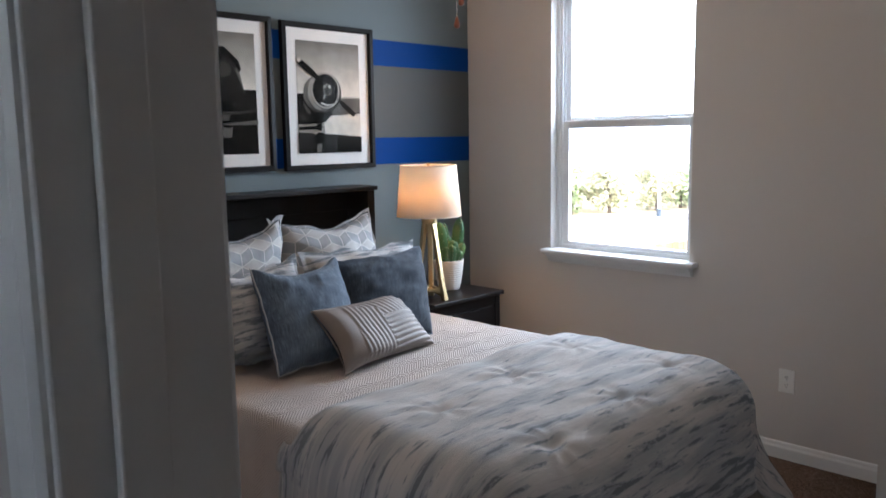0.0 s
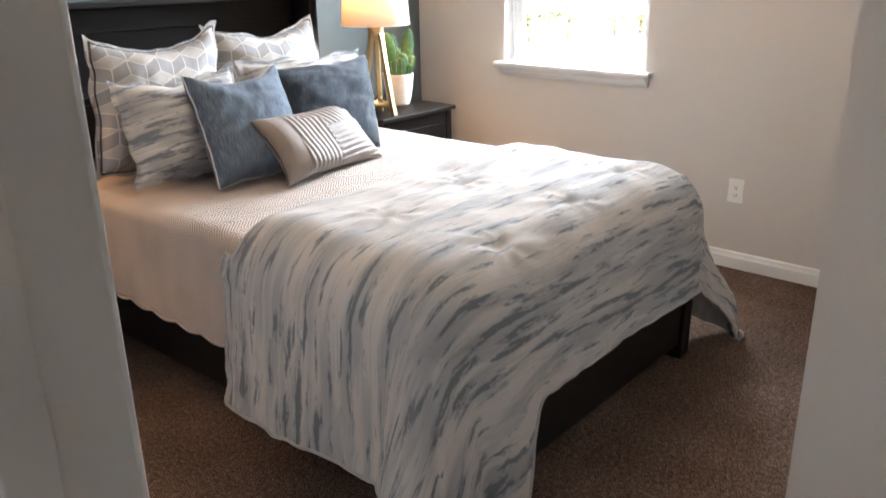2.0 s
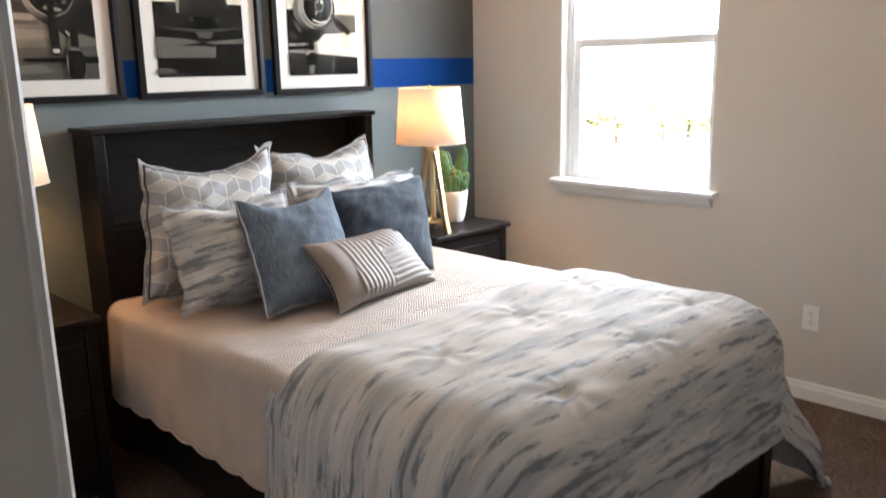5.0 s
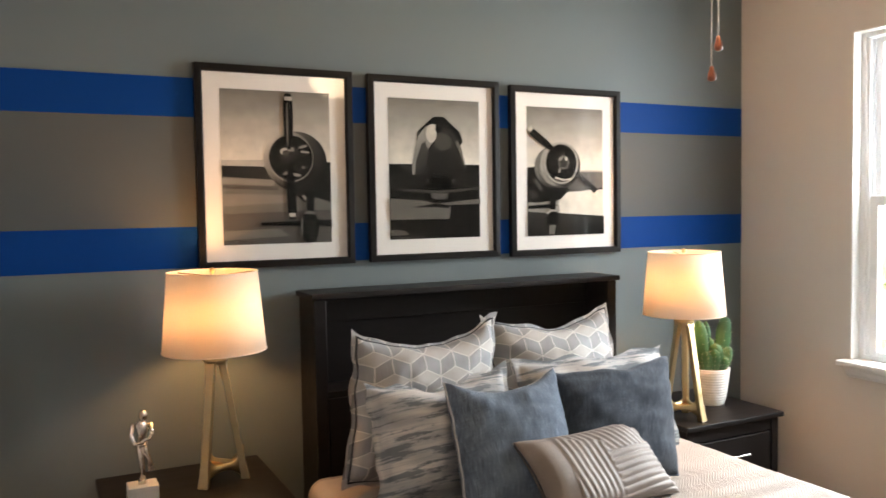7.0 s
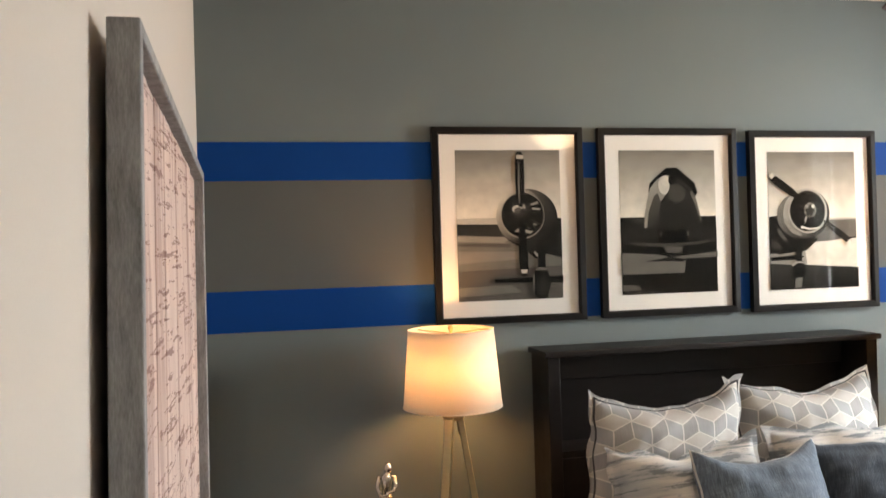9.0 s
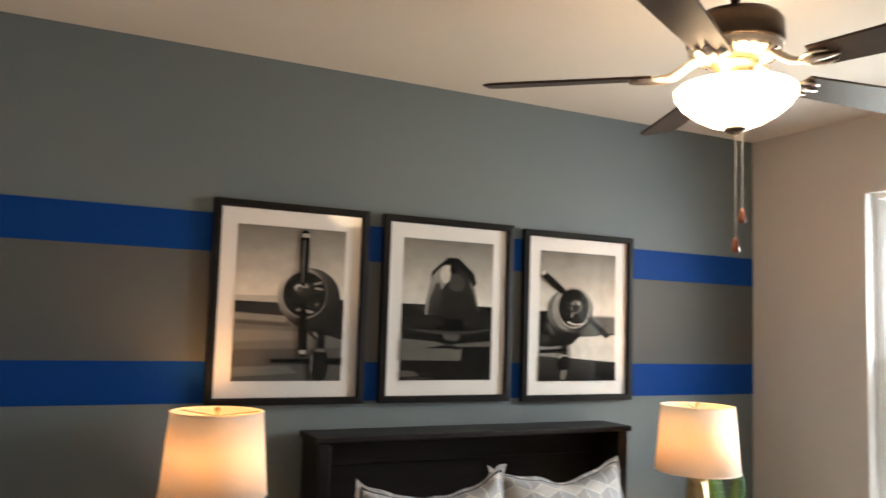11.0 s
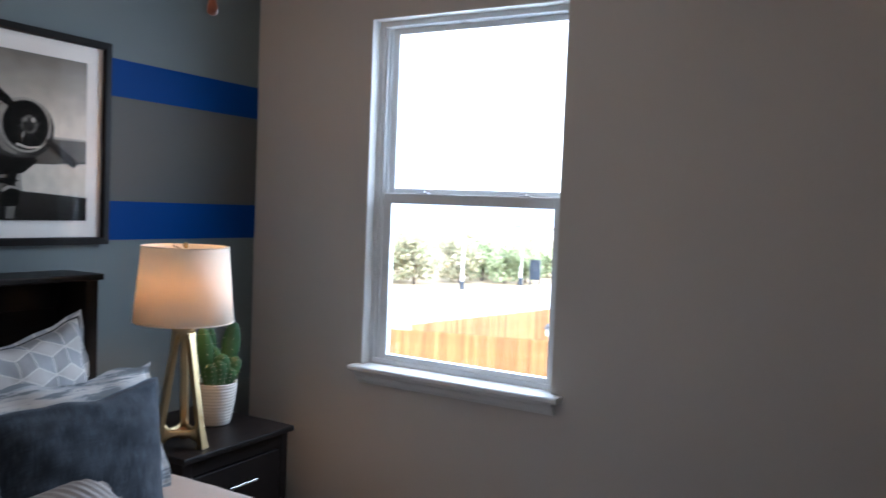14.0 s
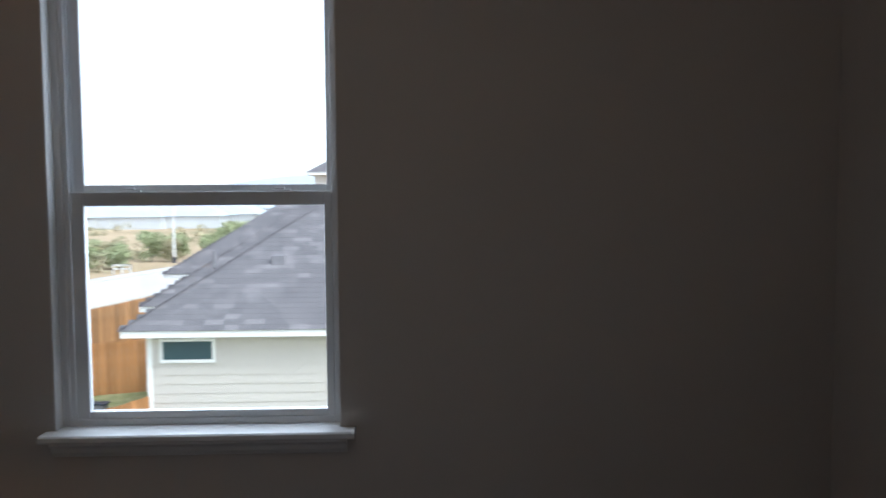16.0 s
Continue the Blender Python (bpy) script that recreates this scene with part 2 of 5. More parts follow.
def ink_wash_material(name, k, heavy=False):
    """White cloth printed with washed grey-blue brush strokes that run along u."""
    m, nt, b = nodes_of(name)

    def streaks(along, across, detail=3, rough=0.6):
        return noise_n(nt, coords(nt, (along * k, across * k, 1), uv=True), 1.0, detail, rough)

    def step(f, lo, hi):
        n = nt.nodes.new("ShaderNodeMapRange")
        n.inputs["From Min"].default_value, n.inputs["From Max"].default_value = lo, hi
        link(nt, f, n.inputs["Value"])
        return n.outputs[0]

    wide, blot, thin, where = streaks(1.7, 14, 3), streaks(5.5, 40, 2, 0.5), streaks(4.5, 90, 3), streaks(0.9, 7.0, 2)
    # ragged edges: the same brush marks broken up by two finer grains
    rag = mathn(nt, "SUBTRACT", streaks(34, 110, 3, 0.7), 0.5)
    grain = mathn(nt, "SUBTRACT", streaks(5, 150, 2), 0.5)
    dash = mathn(nt, "ADD", mathn(nt, "ADD", mathn(nt, "MULTIPLY", blot, 0.95), mathn(nt, "MULTIPLY", rag, 0.34)), mathn(nt, "MULTIPLY", grain, 0.20))
    if heavy:
        # the print is denser towards the sides and the foot hem
        sep = nt.nodes.new("ShaderNodeSeparateXYZ")
        t = nt.nodes.new("ShaderNodeTexCoord")
        link(nt, t.outputs["UV"], sep.inputs[0])
        side = mathn(nt, "MULTIPLY", mathn(nt, "MINIMUM", mathn(nt, "MAXIMUM", mathn(nt, "SUBTRACT", mathn(nt, "ABSOLUTE", sep.outputs[0]), 0.35), 0.0), 0.40), 0.17)
        foot = mathn(nt, "MULTIPLY", mathn(nt, "MINIMUM", mathn(nt, "MAXIMUM", mathn(nt, "SUBTRACT", sep.outputs[1], 0.45), 0.0), 0.40), 0.19)
        extra = mathn(nt, "SUBTRACT", mathn(nt, "MAXIMUM", side, foot), 0.058)
    else:
        extra = mathn(nt, "MULTIPLY", where, 0.11)
    lean = mathn(nt, "ADD", mathn(nt, "MULTIPLY", mathn(nt, "SUBTRACT", where, 0.5), 0.52), extra)
    mark = mathn(nt, "ADD", dash, lean)
    col = mixc(nt, mathn(nt, "MULTIPLY", step(mathn(nt, "ADD", wide, mathn(nt, "MULTIPLY", lean, 0.6)), 0.42, 0.60), 0.9), (0.49, 0.468, 0.45), (0.335, 0.34, 0.347))
    col = mixc(nt, mathn(nt, "MULTIPLY", step(mathn(nt, "ADD", thin, mathn(nt, "MULTIPLY", lean, 0.5)), 0.54, 0.62), 0.5), col, (0.31, 0.32, 0.33))
    col = mixc(nt, mathn(nt, "MULTIPLY", step(mark, 0.54, 0.562), 0.8), col, (0.27, 0.285, 0.30))
    col = mixc(nt, mathn(nt, "MULTIPLY", step(mark, 0.605, 0.622), 0.9), col, (0.15, 0.165, 0.18))
    link(nt, col, b.inputs["Base Color"])
    b.inputs["Roughness"].default_value = 0.9
    b.inputs["Specular IOR Level"].default_value = 0.15
    wr = noise_n(nt, coords(nt, (7, 20, 1), uv=True), 1.0, 4)
    bump(nt, b, mathn(nt, "ADD", wr, mathn(nt, "MULTIPLY", noise_n(nt, coords(nt), 500, 1), 0.08)), 0.4, 0.012)
    return m


M["comforter"] = ink_wash_material("ink_wash_comforter_cloth", 1.0, True)
M["sham"] = ink_wash_material("ink_wash_sham_cloth", 1.25)


M["hem"] = mat("pale_hem_cloth", (0.36, 0.355, 0.35), 0.85, var=0.12, scale=12, bmp=0.1)


def cube_material():
    """Tumbling-block print on pillow cloth, in uv metres."""
    m, nt, b = nodes_of("tumbling_block_cloth")
    size = 0.118
    t = nt.nodes.new("ShaderNodeTexCoord")
    sep = nt.nodes.new("ShaderNodeSeparateXYZ")
    link(nt, t.outputs["UV"], sep.inputs[0])
    px, py = mathn(nt, "DIVIDE", sep.outputs[0], size), mathn(nt, "DIVIDE", sep.outputs[1], size * 0.8)
    R3 = math.sqrt(3)

    def cell(ox, oy):
        ax = mathn(nt, "SUBTRACT", mathn(nt, "FLOORED_MODULO", mathn(nt, "SUBTRACT", px, ox), 1.0), 0.5)
        ay = mathn(nt, "SUBTRACT", mathn(nt, "FLOORED_MODULO", mathn(nt, "SUBTRACT", py, oy), R3), R3 / 2)
        d = mathn(nt, "ADD", mathn(nt, "MULTIPLY", ax, ax), mathn(nt, "MULTIPLY", ay, ay))
        return ax, ay, d

    ax, ay, da = cell(0, 0)
    bx, by, db = cell(0.5, R3 / 2)
    sel = mathn(nt, "LESS_THAN", da, db)
    inv = mathn(nt, "SUBTRACT", 1.0, sel)
    gx = mathn(nt, "ADD", mathn(nt, "MULTIPLY", ax, sel), mathn(nt, "MULTIPLY", bx, inv))
    gy = mathn(nt, "ADD", mathn(nt, "MULTIPLY", ay, sel), mathn(nt, "MULTIPLY", by, inv))
    ang = mathn(nt, "ADD", mathn(nt, "DIVIDE", mathn(nt, "ARCTAN2", gx, gy), 2 * math.pi / 3), 3.5)
    sect = mathn(nt, "FLOORED_MODULO", mathn(nt, "FLOOR", ang), 3.0)
    fr = mathn(nt, "FRACT", ang)
    rad = mathn(nt, "SQRT", mathn(nt, "ADD", mathn(nt, "MULTIPLY", gx, gx), mathn(nt, "MULTIPLY", gy, gy)))
    near = mathn(nt, "MULTIPLY", mathn(nt, "MINIMUM", fr, mathn(nt, "SUBTRACT", 1.0, fr)), rad)
    l1 = mathn(nt, "LESS_THAN", near, 0.009)
    agx, agy = mathn(nt, "ABSOLUTE", gx), mathn(nt, "ABSOLUTE", gy)
    hexd = mathn(nt, "MAXIMUM", agx, mathn(nt, "ADD", mathn(nt, "MULTIPLY", agx, 0.5), mathn(nt, "MULTIPLY", agy, R3 / 2)))
    l2 = mathn(nt, "GREATER_THAN", hexd, 0.484)
    lines = mathn(nt, "MAXIMUM", l1, l2)
    streak = noise_n(nt, coords(nt, (160, 18, 1), uv=True), 1.0, 3)
    base = ramp(nt, mathn(nt, "DIVIDE", sect, 3.0), [(0.0, (0.35, 0.33, 0.315)), (0.32, (0.35, 0.33, 0.315)), (0.34, (0.115, 0.125, 0.14)), (0.65, (0.115, 0.125, 0.14)), (0.67, (0.23, 0.245, 0.26))])
    base = mixc(nt, mathn(nt, "MULTIPLY", streak, 0.25), base, (0.50, 0.485, 0.475))
    col = mixc(nt, lines, base, (0.50, 0.48, 0.455))
    link(nt, col, b.inputs["Base Color"])
    b.inputs["Roughness"].default_value = 0.75
    bump(nt, b, noise_n(nt, coords(nt, (9, 9, 1), uv=True), 1.0, 4), 0.3, 0.01)
    return m


M["cube"] = cube_material()


def quilt_material():
    m, nt, b = nodes_of("cream_chevron_quilt")
    t = nt.nodes.new("ShaderNodeTexCoord")
    sep = nt.nodes.new("ShaderNodeSeparateXYZ")
    link(nt, t.outputs["UV"], sep.inputs[0])
    zig = mathn(nt, "PINGPONG", mathn(nt, "MULTIPLY", sep.outputs[1], 1.0), 0.06)
    ph = mathn(nt, "MULTIPLY", mathn(nt, "ADD", sep.outputs[0], zig), 2 * math.pi / 0.0125)
    h = mathn(nt, "SINE", ph)
    n = noise_n(nt, coords(nt), 5, 3)
    col = ramp(nt, mathn(nt, "ADD", mathn(nt, "MULTIPLY", h, 0.05), n), [(0.3, (0.34, 0.285, 0.245)), (0.7, (0.43, 0.37, 0.325))])
    link(nt, col, b.inputs["Base Color"])
    b.inputs["Roughness"].default_value = 0.6
    b.inputs["Sheen Weight"].default_value = 0.2
    bump(nt, b, mathn(nt, "ADD", h, mathn(nt, "MULTIPLY", noise_n(nt, coords(nt), 14, 3), 3.0)), 0.36, 0.004)
    return m


M["quilt"] = quilt_material()


def art_material():
    m, nt, b = nodes_of("pink_washed_script_panel")
    lines = noise_n(nt, coords(nt, (1, 5, 58)), 1.0, 2, 0.6)
    words = noise_n(nt, coords(nt, (1, 16, 104)), 1.0, 3, 0.7)
    board = noise_n(nt, coords(nt, (1, 14, 1.2)), 1.0, 4)
    col = ramp(nt, board, [(0.3, (0.55, 0.40, 0.36)), (0.7, (0.70, 0.55, 0.50))])
    ink = mathn(nt, "GREATER_THAN", mathn(nt, "ADD", mathn(nt, "MULTIPLY", lines, 0.5), mathn(nt, "MULTIPLY", words, 0.5)), 0.562)
    drip = mathn(nt, "ADD", noise_n(nt, coords(nt, (1, 34, 1.4)), 1.0, 3), mathn(nt, "MULTIPLY", noise_n(nt, coords(nt, (1, 2.0, 2.6)), 1.0, 2), 0.45))
    n = nt.nodes.new("ShaderNodeMapRange")
    n.inputs["From Min"].default_value, n.inputs["From Max"].default_value = 0.74, 0.86
    link(nt, drip, n.inputs["Value"])
    col = mixc(nt, mathn(nt, "MULTIPLY", n.outputs[0], 0.45), col, (0.30, 0.17, 0.145))
    link(nt, mixc(nt, mathn(nt, "MULTIPLY", ink, 0.75), col, (0.18, 0.075, 0.06)), b.inputs["Base Color"])
    b.inputs["Roughness"].default_value = 0.7
    bump(nt, b, board, 0.3, 0.003)
    return m


M["art"] = art_material()


def print_material():
    """Grey photographic print: the tone comes from the face's own colour attribute with soft grain."""
    m, nt, b = nodes_of("monochrome_photo_print")
    a = nt.nodes.new("ShaderNodeAttribute")
    a.attribute_name = "tone"
    n = noise_n(nt, coords(nt), 22, 4)
    k = mathn(nt, "ADD", mathn(nt, "MULTIPLY", n, 0.5), 0.75)
    vm = nt.nodes.new("ShaderNodeVectorMath")
    vm.operation = "SCALE"
    link(nt, a.outputs["Color"], vm.inputs[0])
    link(nt, k, vm.inputs["Scale"])
    link(nt, vm.outputs[0], b.inputs["Base Color"])
    b.inputs["Roughness"].default_value = 0.8
    b.inputs["Specular IOR Level"].default_value = 0.05
    return m


M["print"] = print_material()


def shingle_material():
    m, nt, b = nodes_of("grey_asphalt_shingle")
    g = nt.nodes.new("ShaderNodeNewGeometry")
    n = noise_n(nt, coords(nt), 30, 3)
    f = mathn(nt, "ADD", mathn(nt, "MULTIPLY", g.outputs["Random Per Island"], 0.7), mathn(nt, "MULTIPLY", n, 0.3))
    link(nt, ramp(nt, f, [(0.1, (0.135, 0.128, 0.132)), (0.7, (0.165, 0.155, 0.158)), (0.88, (0.25, 0.235, 0.235))]), b.inputs["Base Color"])
    b.inputs["Roughness"].default_value = 0.9
    bump(nt, b, n, 0.3, 0.004)
    return m


M["shingle"] = shingle_material()


def ground_material():
    m, nt, b = nodes_of("lawn_and_dry_grass")
    t = nt.nodes.new("ShaderNodeTexCoord")
    sep = nt.nodes.new("ShaderNodeSeparateXYZ")
    link(nt, t.outputs["Object"], sep.inputs[0])
    patch = noise_n(nt, coords(nt), 0.045, 4)
    fine = noise_n(nt, coords(nt), 3, 4)
    lawn = ramp(nt, fine, [(0.3, (0.16, 0.19, 0.07)), (0.7, (0.33, 0.32, 0.16))])
    dry = ramp(nt, mathn(nt, "ADD", mathn(nt, "MULTIPLY", patch, 0.7), mathn(nt, "MULTIPLY", fine, 0.3)), [(0.35, (0.20, 0.20, 0.09)), (0.5, (0.46, 0.34, 0.20)), (0.7, (0.52, 0.40, 0.26))])
    far = mathn(nt, "GREATER_THAN", sep.outputs[0], 23.0)
    link(nt, mixc(nt, far, lawn, dry), b.inputs["Base Color"])
    b.inputs["Roughness"].default_value = 0.95
    bump(nt, b, fine, 0.4, 0.05)
    return m


M["ground"] = ground_material()


def leaf_material(name, a, c):
    m, nt, b = nodes_of(name)
    g = nt.nodes.new("ShaderNodeNewGeometry")
    link(nt, ramp(nt, g.outputs["Random Per Island"], [(0.0, a), (1.0, c)]), b.inputs["Base Color"])
    b.inputs["Roughness"].default_value = 0.7
    return m


M["leaf"] = leaf_material("olive_leaves", (0.22, 0.27, 0.12), (0.42, 0.44, 0.24))
M["scrub"] = leaf_material("dry_scrub_leaves", (0.22, 0.23, 0.12), (0.48, 0.40, 0.24))
# hills' colour carries the blue-grey of the air haze in front of them
M["haze"] = mat("hills_haze_tint", (0.42, 0.49, 0.55), 1.0, var=0.06, scale=0.01, fine=0.05, bmp=0)


# ---- helpers for things ----
WORLD = {}


def thing(name, at, label, category, group="", kind=""):
    ob = new(name)
    ob.empty_display_size = 0.1
    ob.location = at
    WORLD[ob] = Matrix.Translation(at)
    return tagged(ob, label, category, group, kind)


def part(name, bm, material, parent=None, label="", smooth=False):
    me = bpy.data.meshes.new(name)
    bm.to_mesh(me)
    bm.free()
    for m in material if isinstance(material, (list, tuple)) else [material]:
        me.materials.append(m)
    if smooth:
        for p in me.polygons:
            p.use_smooth = True
    ob = new(name, me)
    WORLD[ob] = Matrix.Identity(4)
    if parent is not None:
        ob.parent = parent
        ob.matrix_parent_inverse = WORLD[parent].inverted()
    if label:
        ob["label"] = label
    return ob


def whole(name, bm, material, label, category, group="", kind="", smooth=False):
    return tagged(part(name, bm, material, None, "", smooth), label, category, group, kind)


def box(bm, x0, x1, y0, y1, z0, z1, bevel=0.0, seg=2):
    tmp = bmesh.new()
    bmesh.ops.create_cube(tmp, size=1)
    for v in tmp.verts:
        v.co = ((x0 + x1) / 2 + v.co.x * (x1 - x0), (y0 + y1) / 2 + v.co.y * (y1 - y0), (z0 + z1) / 2 + v.co.z * (z1 - z0))
    if bevel:
        bmesh.ops.bevel(tmp, geom=tmp.edges[:], offset=bevel, segments=seg, affect="EDGES", profile=0.5)
    merge(bm, tmp)
    return bm


def merge(bm, tmp, m=None):
    me = bpy.data.meshes.new("tmp")
    tmp.to_mesh(me)
    tmp.free()
    if m is not None:
        me.transform(m)
    bm.from_mesh(me)
    bpy.data.meshes.remove(me)


def boxes(*args, bevel=0.0):
    bm = bmesh.new()
    for a in args:
        box(bm, *a, bevel=bevel)
    return bm


def lathe(bm, profile, at=(0, 0, 0), n=40, cap=False):
    rings = []
    for r, z in profile:
        if r < 1e-5:
            rings.append([bm.verts.new((at[0], at[1], at[2] + z))])
        else:
            rings.append([bm.verts.new((at[0] + r * math.cos(2 * math.pi * i / n), at[1] + r * math.sin(2 * math.pi * i / n), at[2] + z)) for i in range(n)])
    for a, b in zip(rings, rings[1:]):
        for i in range(n):
            j = (i + 1) % n
            if len(a) == 1 and len(b) > 1:
                bm.faces.new((a[0], b[j], b[i]))
            elif len(b) == 1 and len(a) > 1:
                bm.faces.new((a[i], a[j], b[0]))
            elif len(a) > 1:
                bm.faces.new((a[i], a[j], b[j], b[i]))
    return bm


def tube(bm, pts, radii, n=8, closed=False, squash=1.0):
    pts = [Vector(p) for p in pts]
    k = len(pts)
    if isinstance(radii, (int, float)):
        radii = [radii] * k
    rings = []
    side = None
    for i, p in enumerate(pts):
        a = pts[(i - 1) % k] if closed or i > 0 else p
        b = pts[(i + 1) % k] if closed or i < k - 1 else p
        d = (b - a).normalized()
        if side is None:
            side = d.orthogonal().normalized()
        side = (side - d * side.dot(d)).normalized()
        up = d.cross(side)
        rings.append([bm.verts.new(p + (side * math.cos(2 * math.pi * q / n) + up * squash * math.sin(2 * math.pi * q / n)) * radii[i]) for q in range(n)])
    last = k if closed else k - 1
    for i in range(last):
        a, b = rings[i], rings[(i + 1) % k]
        for q in range(n):
            bm.faces.new((a[q], a[(q + 1) % n], b[(q + 1) % n], b[q]))
    if not closed:
        bm.faces.new(rings[0][::-1])
        bm.faces.new(rings[-1])
    return bm


def prism(bm, outline, axis, a, b):
    """An outline of (u, v) pushed along an axis from a to b."""
    def at(u, v, w):
        return {"x": (w, u, v), "y": (u, w, v), "z": (u, v, w)}[axis]
    lo = [bm.verts.new(at(u, v, a)) for u, v in outline]
    hi = [bm.verts.new(at(u, v, b)) for u, v in outline]
    n = len(outline)
    for i in range(n):
        bm.faces.new((lo[i], lo[(i + 1) % n], hi[(i + 1) % n], hi[i]))
    bm.faces.new(lo[::-1])
    bm.faces.new(hi)
    bmesh.ops.recalc_face_normals(bm, faces=bm.faces[:])
    return bm


# ---- the room's shell ----
RX, RY, RZ = -3.615, -3.10, 2.74
WY0, WY1, WZ0, WZ1 = -1.529, -0.642, 0.890, 2.392
DX, DN, DS, DH = -3.545, -2.981, -3.79, 2.04
HX, HS = -2.41, -4.05


def structure(name, bm, material, label, category):
    return whole(name, bm, material, label, category, kind="structure")


structure("floor", boxes((-5.2, 0.0, RY - 0.12, 0.0, -0.12, 0.0), (-5.2, HX + 0.12, HS - 0.12, RY - 0.12, -0.12, 0.0)), M["carpet"], "mottled dark brown cut pile carpet floor", "floor")
structure("ceiling", boxes((-5.2, 0.15, RY - 0.12, 0.12, RZ, RZ + 0.12), (-5.2, HX + 0.12, HS - 0.12, RY - 0.12, RZ, RZ + 0.12)), M["ceil"], "plain cream painted ceiling with light texture", "ceiling")
structure("wall_north", boxes((-5.2, 0.15, 0.0, 0.12, -0.12, RZ)), M["accent"], "blue grey painted accent wall behind the bed", "wall")
w = boxes((0, 0.15, -5.2, WY0, -0.12, RZ), (0, 0.15, WY1, 0.0, -0.12, RZ), (0, 0.15, WY0, WY1, -0.12, WZ0), (0, 0.15, WY0, WY1, WZ1, RZ))
structure("wall_east", w, M["wall"], "greige painted wall with a window opening", "wall")
structure("wall_south", boxes((HX, 0.0, RY - 0.12, RY, 0, RZ)), M["wall"], "greige painted plain wall", "wall")
structure("wall_alcove_east", boxes((HX, HX + 0.12, HS, RY - 0.12, 0, RZ)), M["wall"], "greige painted wall of the entry alcove", "wall")
structure("wall_alcove_south", boxes((-5.2, HX + 0.12, HS - 0.12, HS, 0, RZ)), M["wall"], "greige painted end wall of the entry", "wall")
w = boxes((RX - 0.12, RX, -2.80, 0.0, 0, RZ), (DX - 0.115, DX, DN + 0.02, -2.80, 0, RZ), (DX - 0.115, DX, HS, DS - 0.02, 0, RZ), (DX - 0.115, DX, DS - 0.02, DN + 0.02, DH + 0.02, RZ))
structure("wall_west", w, M["wall"], "greige painted wall with the doorway", "wall")
# unseen opening added so sky light reaches the door casing and jambs
structure("wall_hall", boxes((-5.2, -5.08, -5.2, -2.96, 0, RZ), (-5.2, -5.08, -2.62, 0.0, 0, RZ), (-5.2, -5.08, -2.96, -2.62, 0, 1.60), (-5.2, -5.08, -2.96, -2.62, 1.95, RZ)), M["wall"], "greige painted hallway wall with an unseen opening added for daylight", "wall")
structure("wall_hall_end", boxes((-5.08, RX - 0.12, -1.6, -1.48, 0, RZ)), M["wall"], "greige painted hallway end wall", "wall")

for nm, z0, z1, key, lab in (("paint_stripe", 1.430, 1.581, "blue", "cobalt blue painted horizontal wall stripe"), ("paint_stripe", 1.982, 2.125, "blue", "cobalt blue painted horizontal wall stripe"), ("paint_band", 1.581, 1.982, "band", "warm grey painted band between blue stripes")):
    structure(nm, boxes((RX, 0.0, -0.0025, 0.0, z0, z1)), M[key], lab, "painted stripe")


def base_profile(d):
    return [(0, 0), (d * 0.016, 0), (d * 0.016, 0.055), (d * 0.011, 0.066), (d * 0.009, 0.078), (d * 0.004, 0.084), (0, 0.084)]


bm = prism(bmesh.new(), base_profile(-1), "y", RY, 0.0)
bm2 = bmesh.new()
prism(bm2, [(y, z) for y, z in base_profile(-1)], "x", RX, 0.0)
merge(bm, bm2)
bm2 = prism(bmesh.new(), [(RY + y, z) for y, z in base_profile(1)], "x", HX, 0.0)
merge(bm, bm2)
bm2 = prism(bmesh.new(), [(HX + y, z) for y, z in base_profile(-1)], "y", HS, RY + 0.016)
merge(bm, bm2)
bm2 = prism(bmesh.new(), [(RX + y, z) for y, z in base_profile(1)], "y", -2.80, 0.0)
merge(bm, bm2)
structure("baseboard", bm, M["trim"], "white painted moulded baseboard along the walls", "baseboard")

# doorway: jambs, stop and casings
door = thing("door_frame", (DX - 0.06, (DN + DS) / 2, 0), "white painted door frame with moulded casing, no door in it", "door frame", kind="structure")
J0, J1 = DX - 0.120, DX + 0.004
for y0, y1 in ((DN, DN + 0.019), (DS - 0.019, DS)):
    part("jamb", boxes((J0, J1, y0, y1, 0, DH + 0.019), bevel=0.002), M["trim"], door)
part("head_jamb", boxes((J0, J1, DS, DN, DH, DH + 0.019), bevel=0.002), M["trim"], door)
for y0, y1 in ((DN - 0.011, DN - 0.0005), (DS + 0.0005, DS + 0.011)):
    part("door_stop", boxes((DX - 0.085, DX - 0.050, y0, y1, 0, DH - 0.0005), bevel=0.002), M["trim"], door)


def casing(xf, d, y_in, dy):
    prof = [(0.0, 0.0), (0.0, 0.009), (0.008, 0.013), (0.018, 0.011), (0.030, 0.015), (0.044, 0.017), (0.054, 0.014), (0.057, 0.008), (0.057, 0.0)]
    return prism(bmesh.new(), [(xf + d * h, y_in + dy * u) for u, h in prof], "z", 0, DH + 0.06)


for xf, d in ((DX, 1), (DX - 0.115, -1)):
    part("casing", casing(xf, d, DN + 0.006, 1), M["trim"], door)
    part("casing", casing(xf, d, DS - 0.006, -1), M["trim"], door)

# ---- window ----
win = thing("window_1", (0.08, (WY0 + WY1) / 2, WZ0), "white vinyl single-hung window with a painted sill", "window", kind="structure")


def ring(bm, x0, x1, y0, y1, z0, z1, ly, lz, lz1=None, bevel=0.003):
    lz1 = lz if lz1 is None else lz1
    box(bm, x0, x1, y0, y0 + ly, z0, z1, bevel)
    box(bm, x0, x1, y1 - ly, y1, z0, z1, bevel)
    box(bm, x0, x1, y0 + ly, y1 - ly, z0, z0 + lz, bevel)
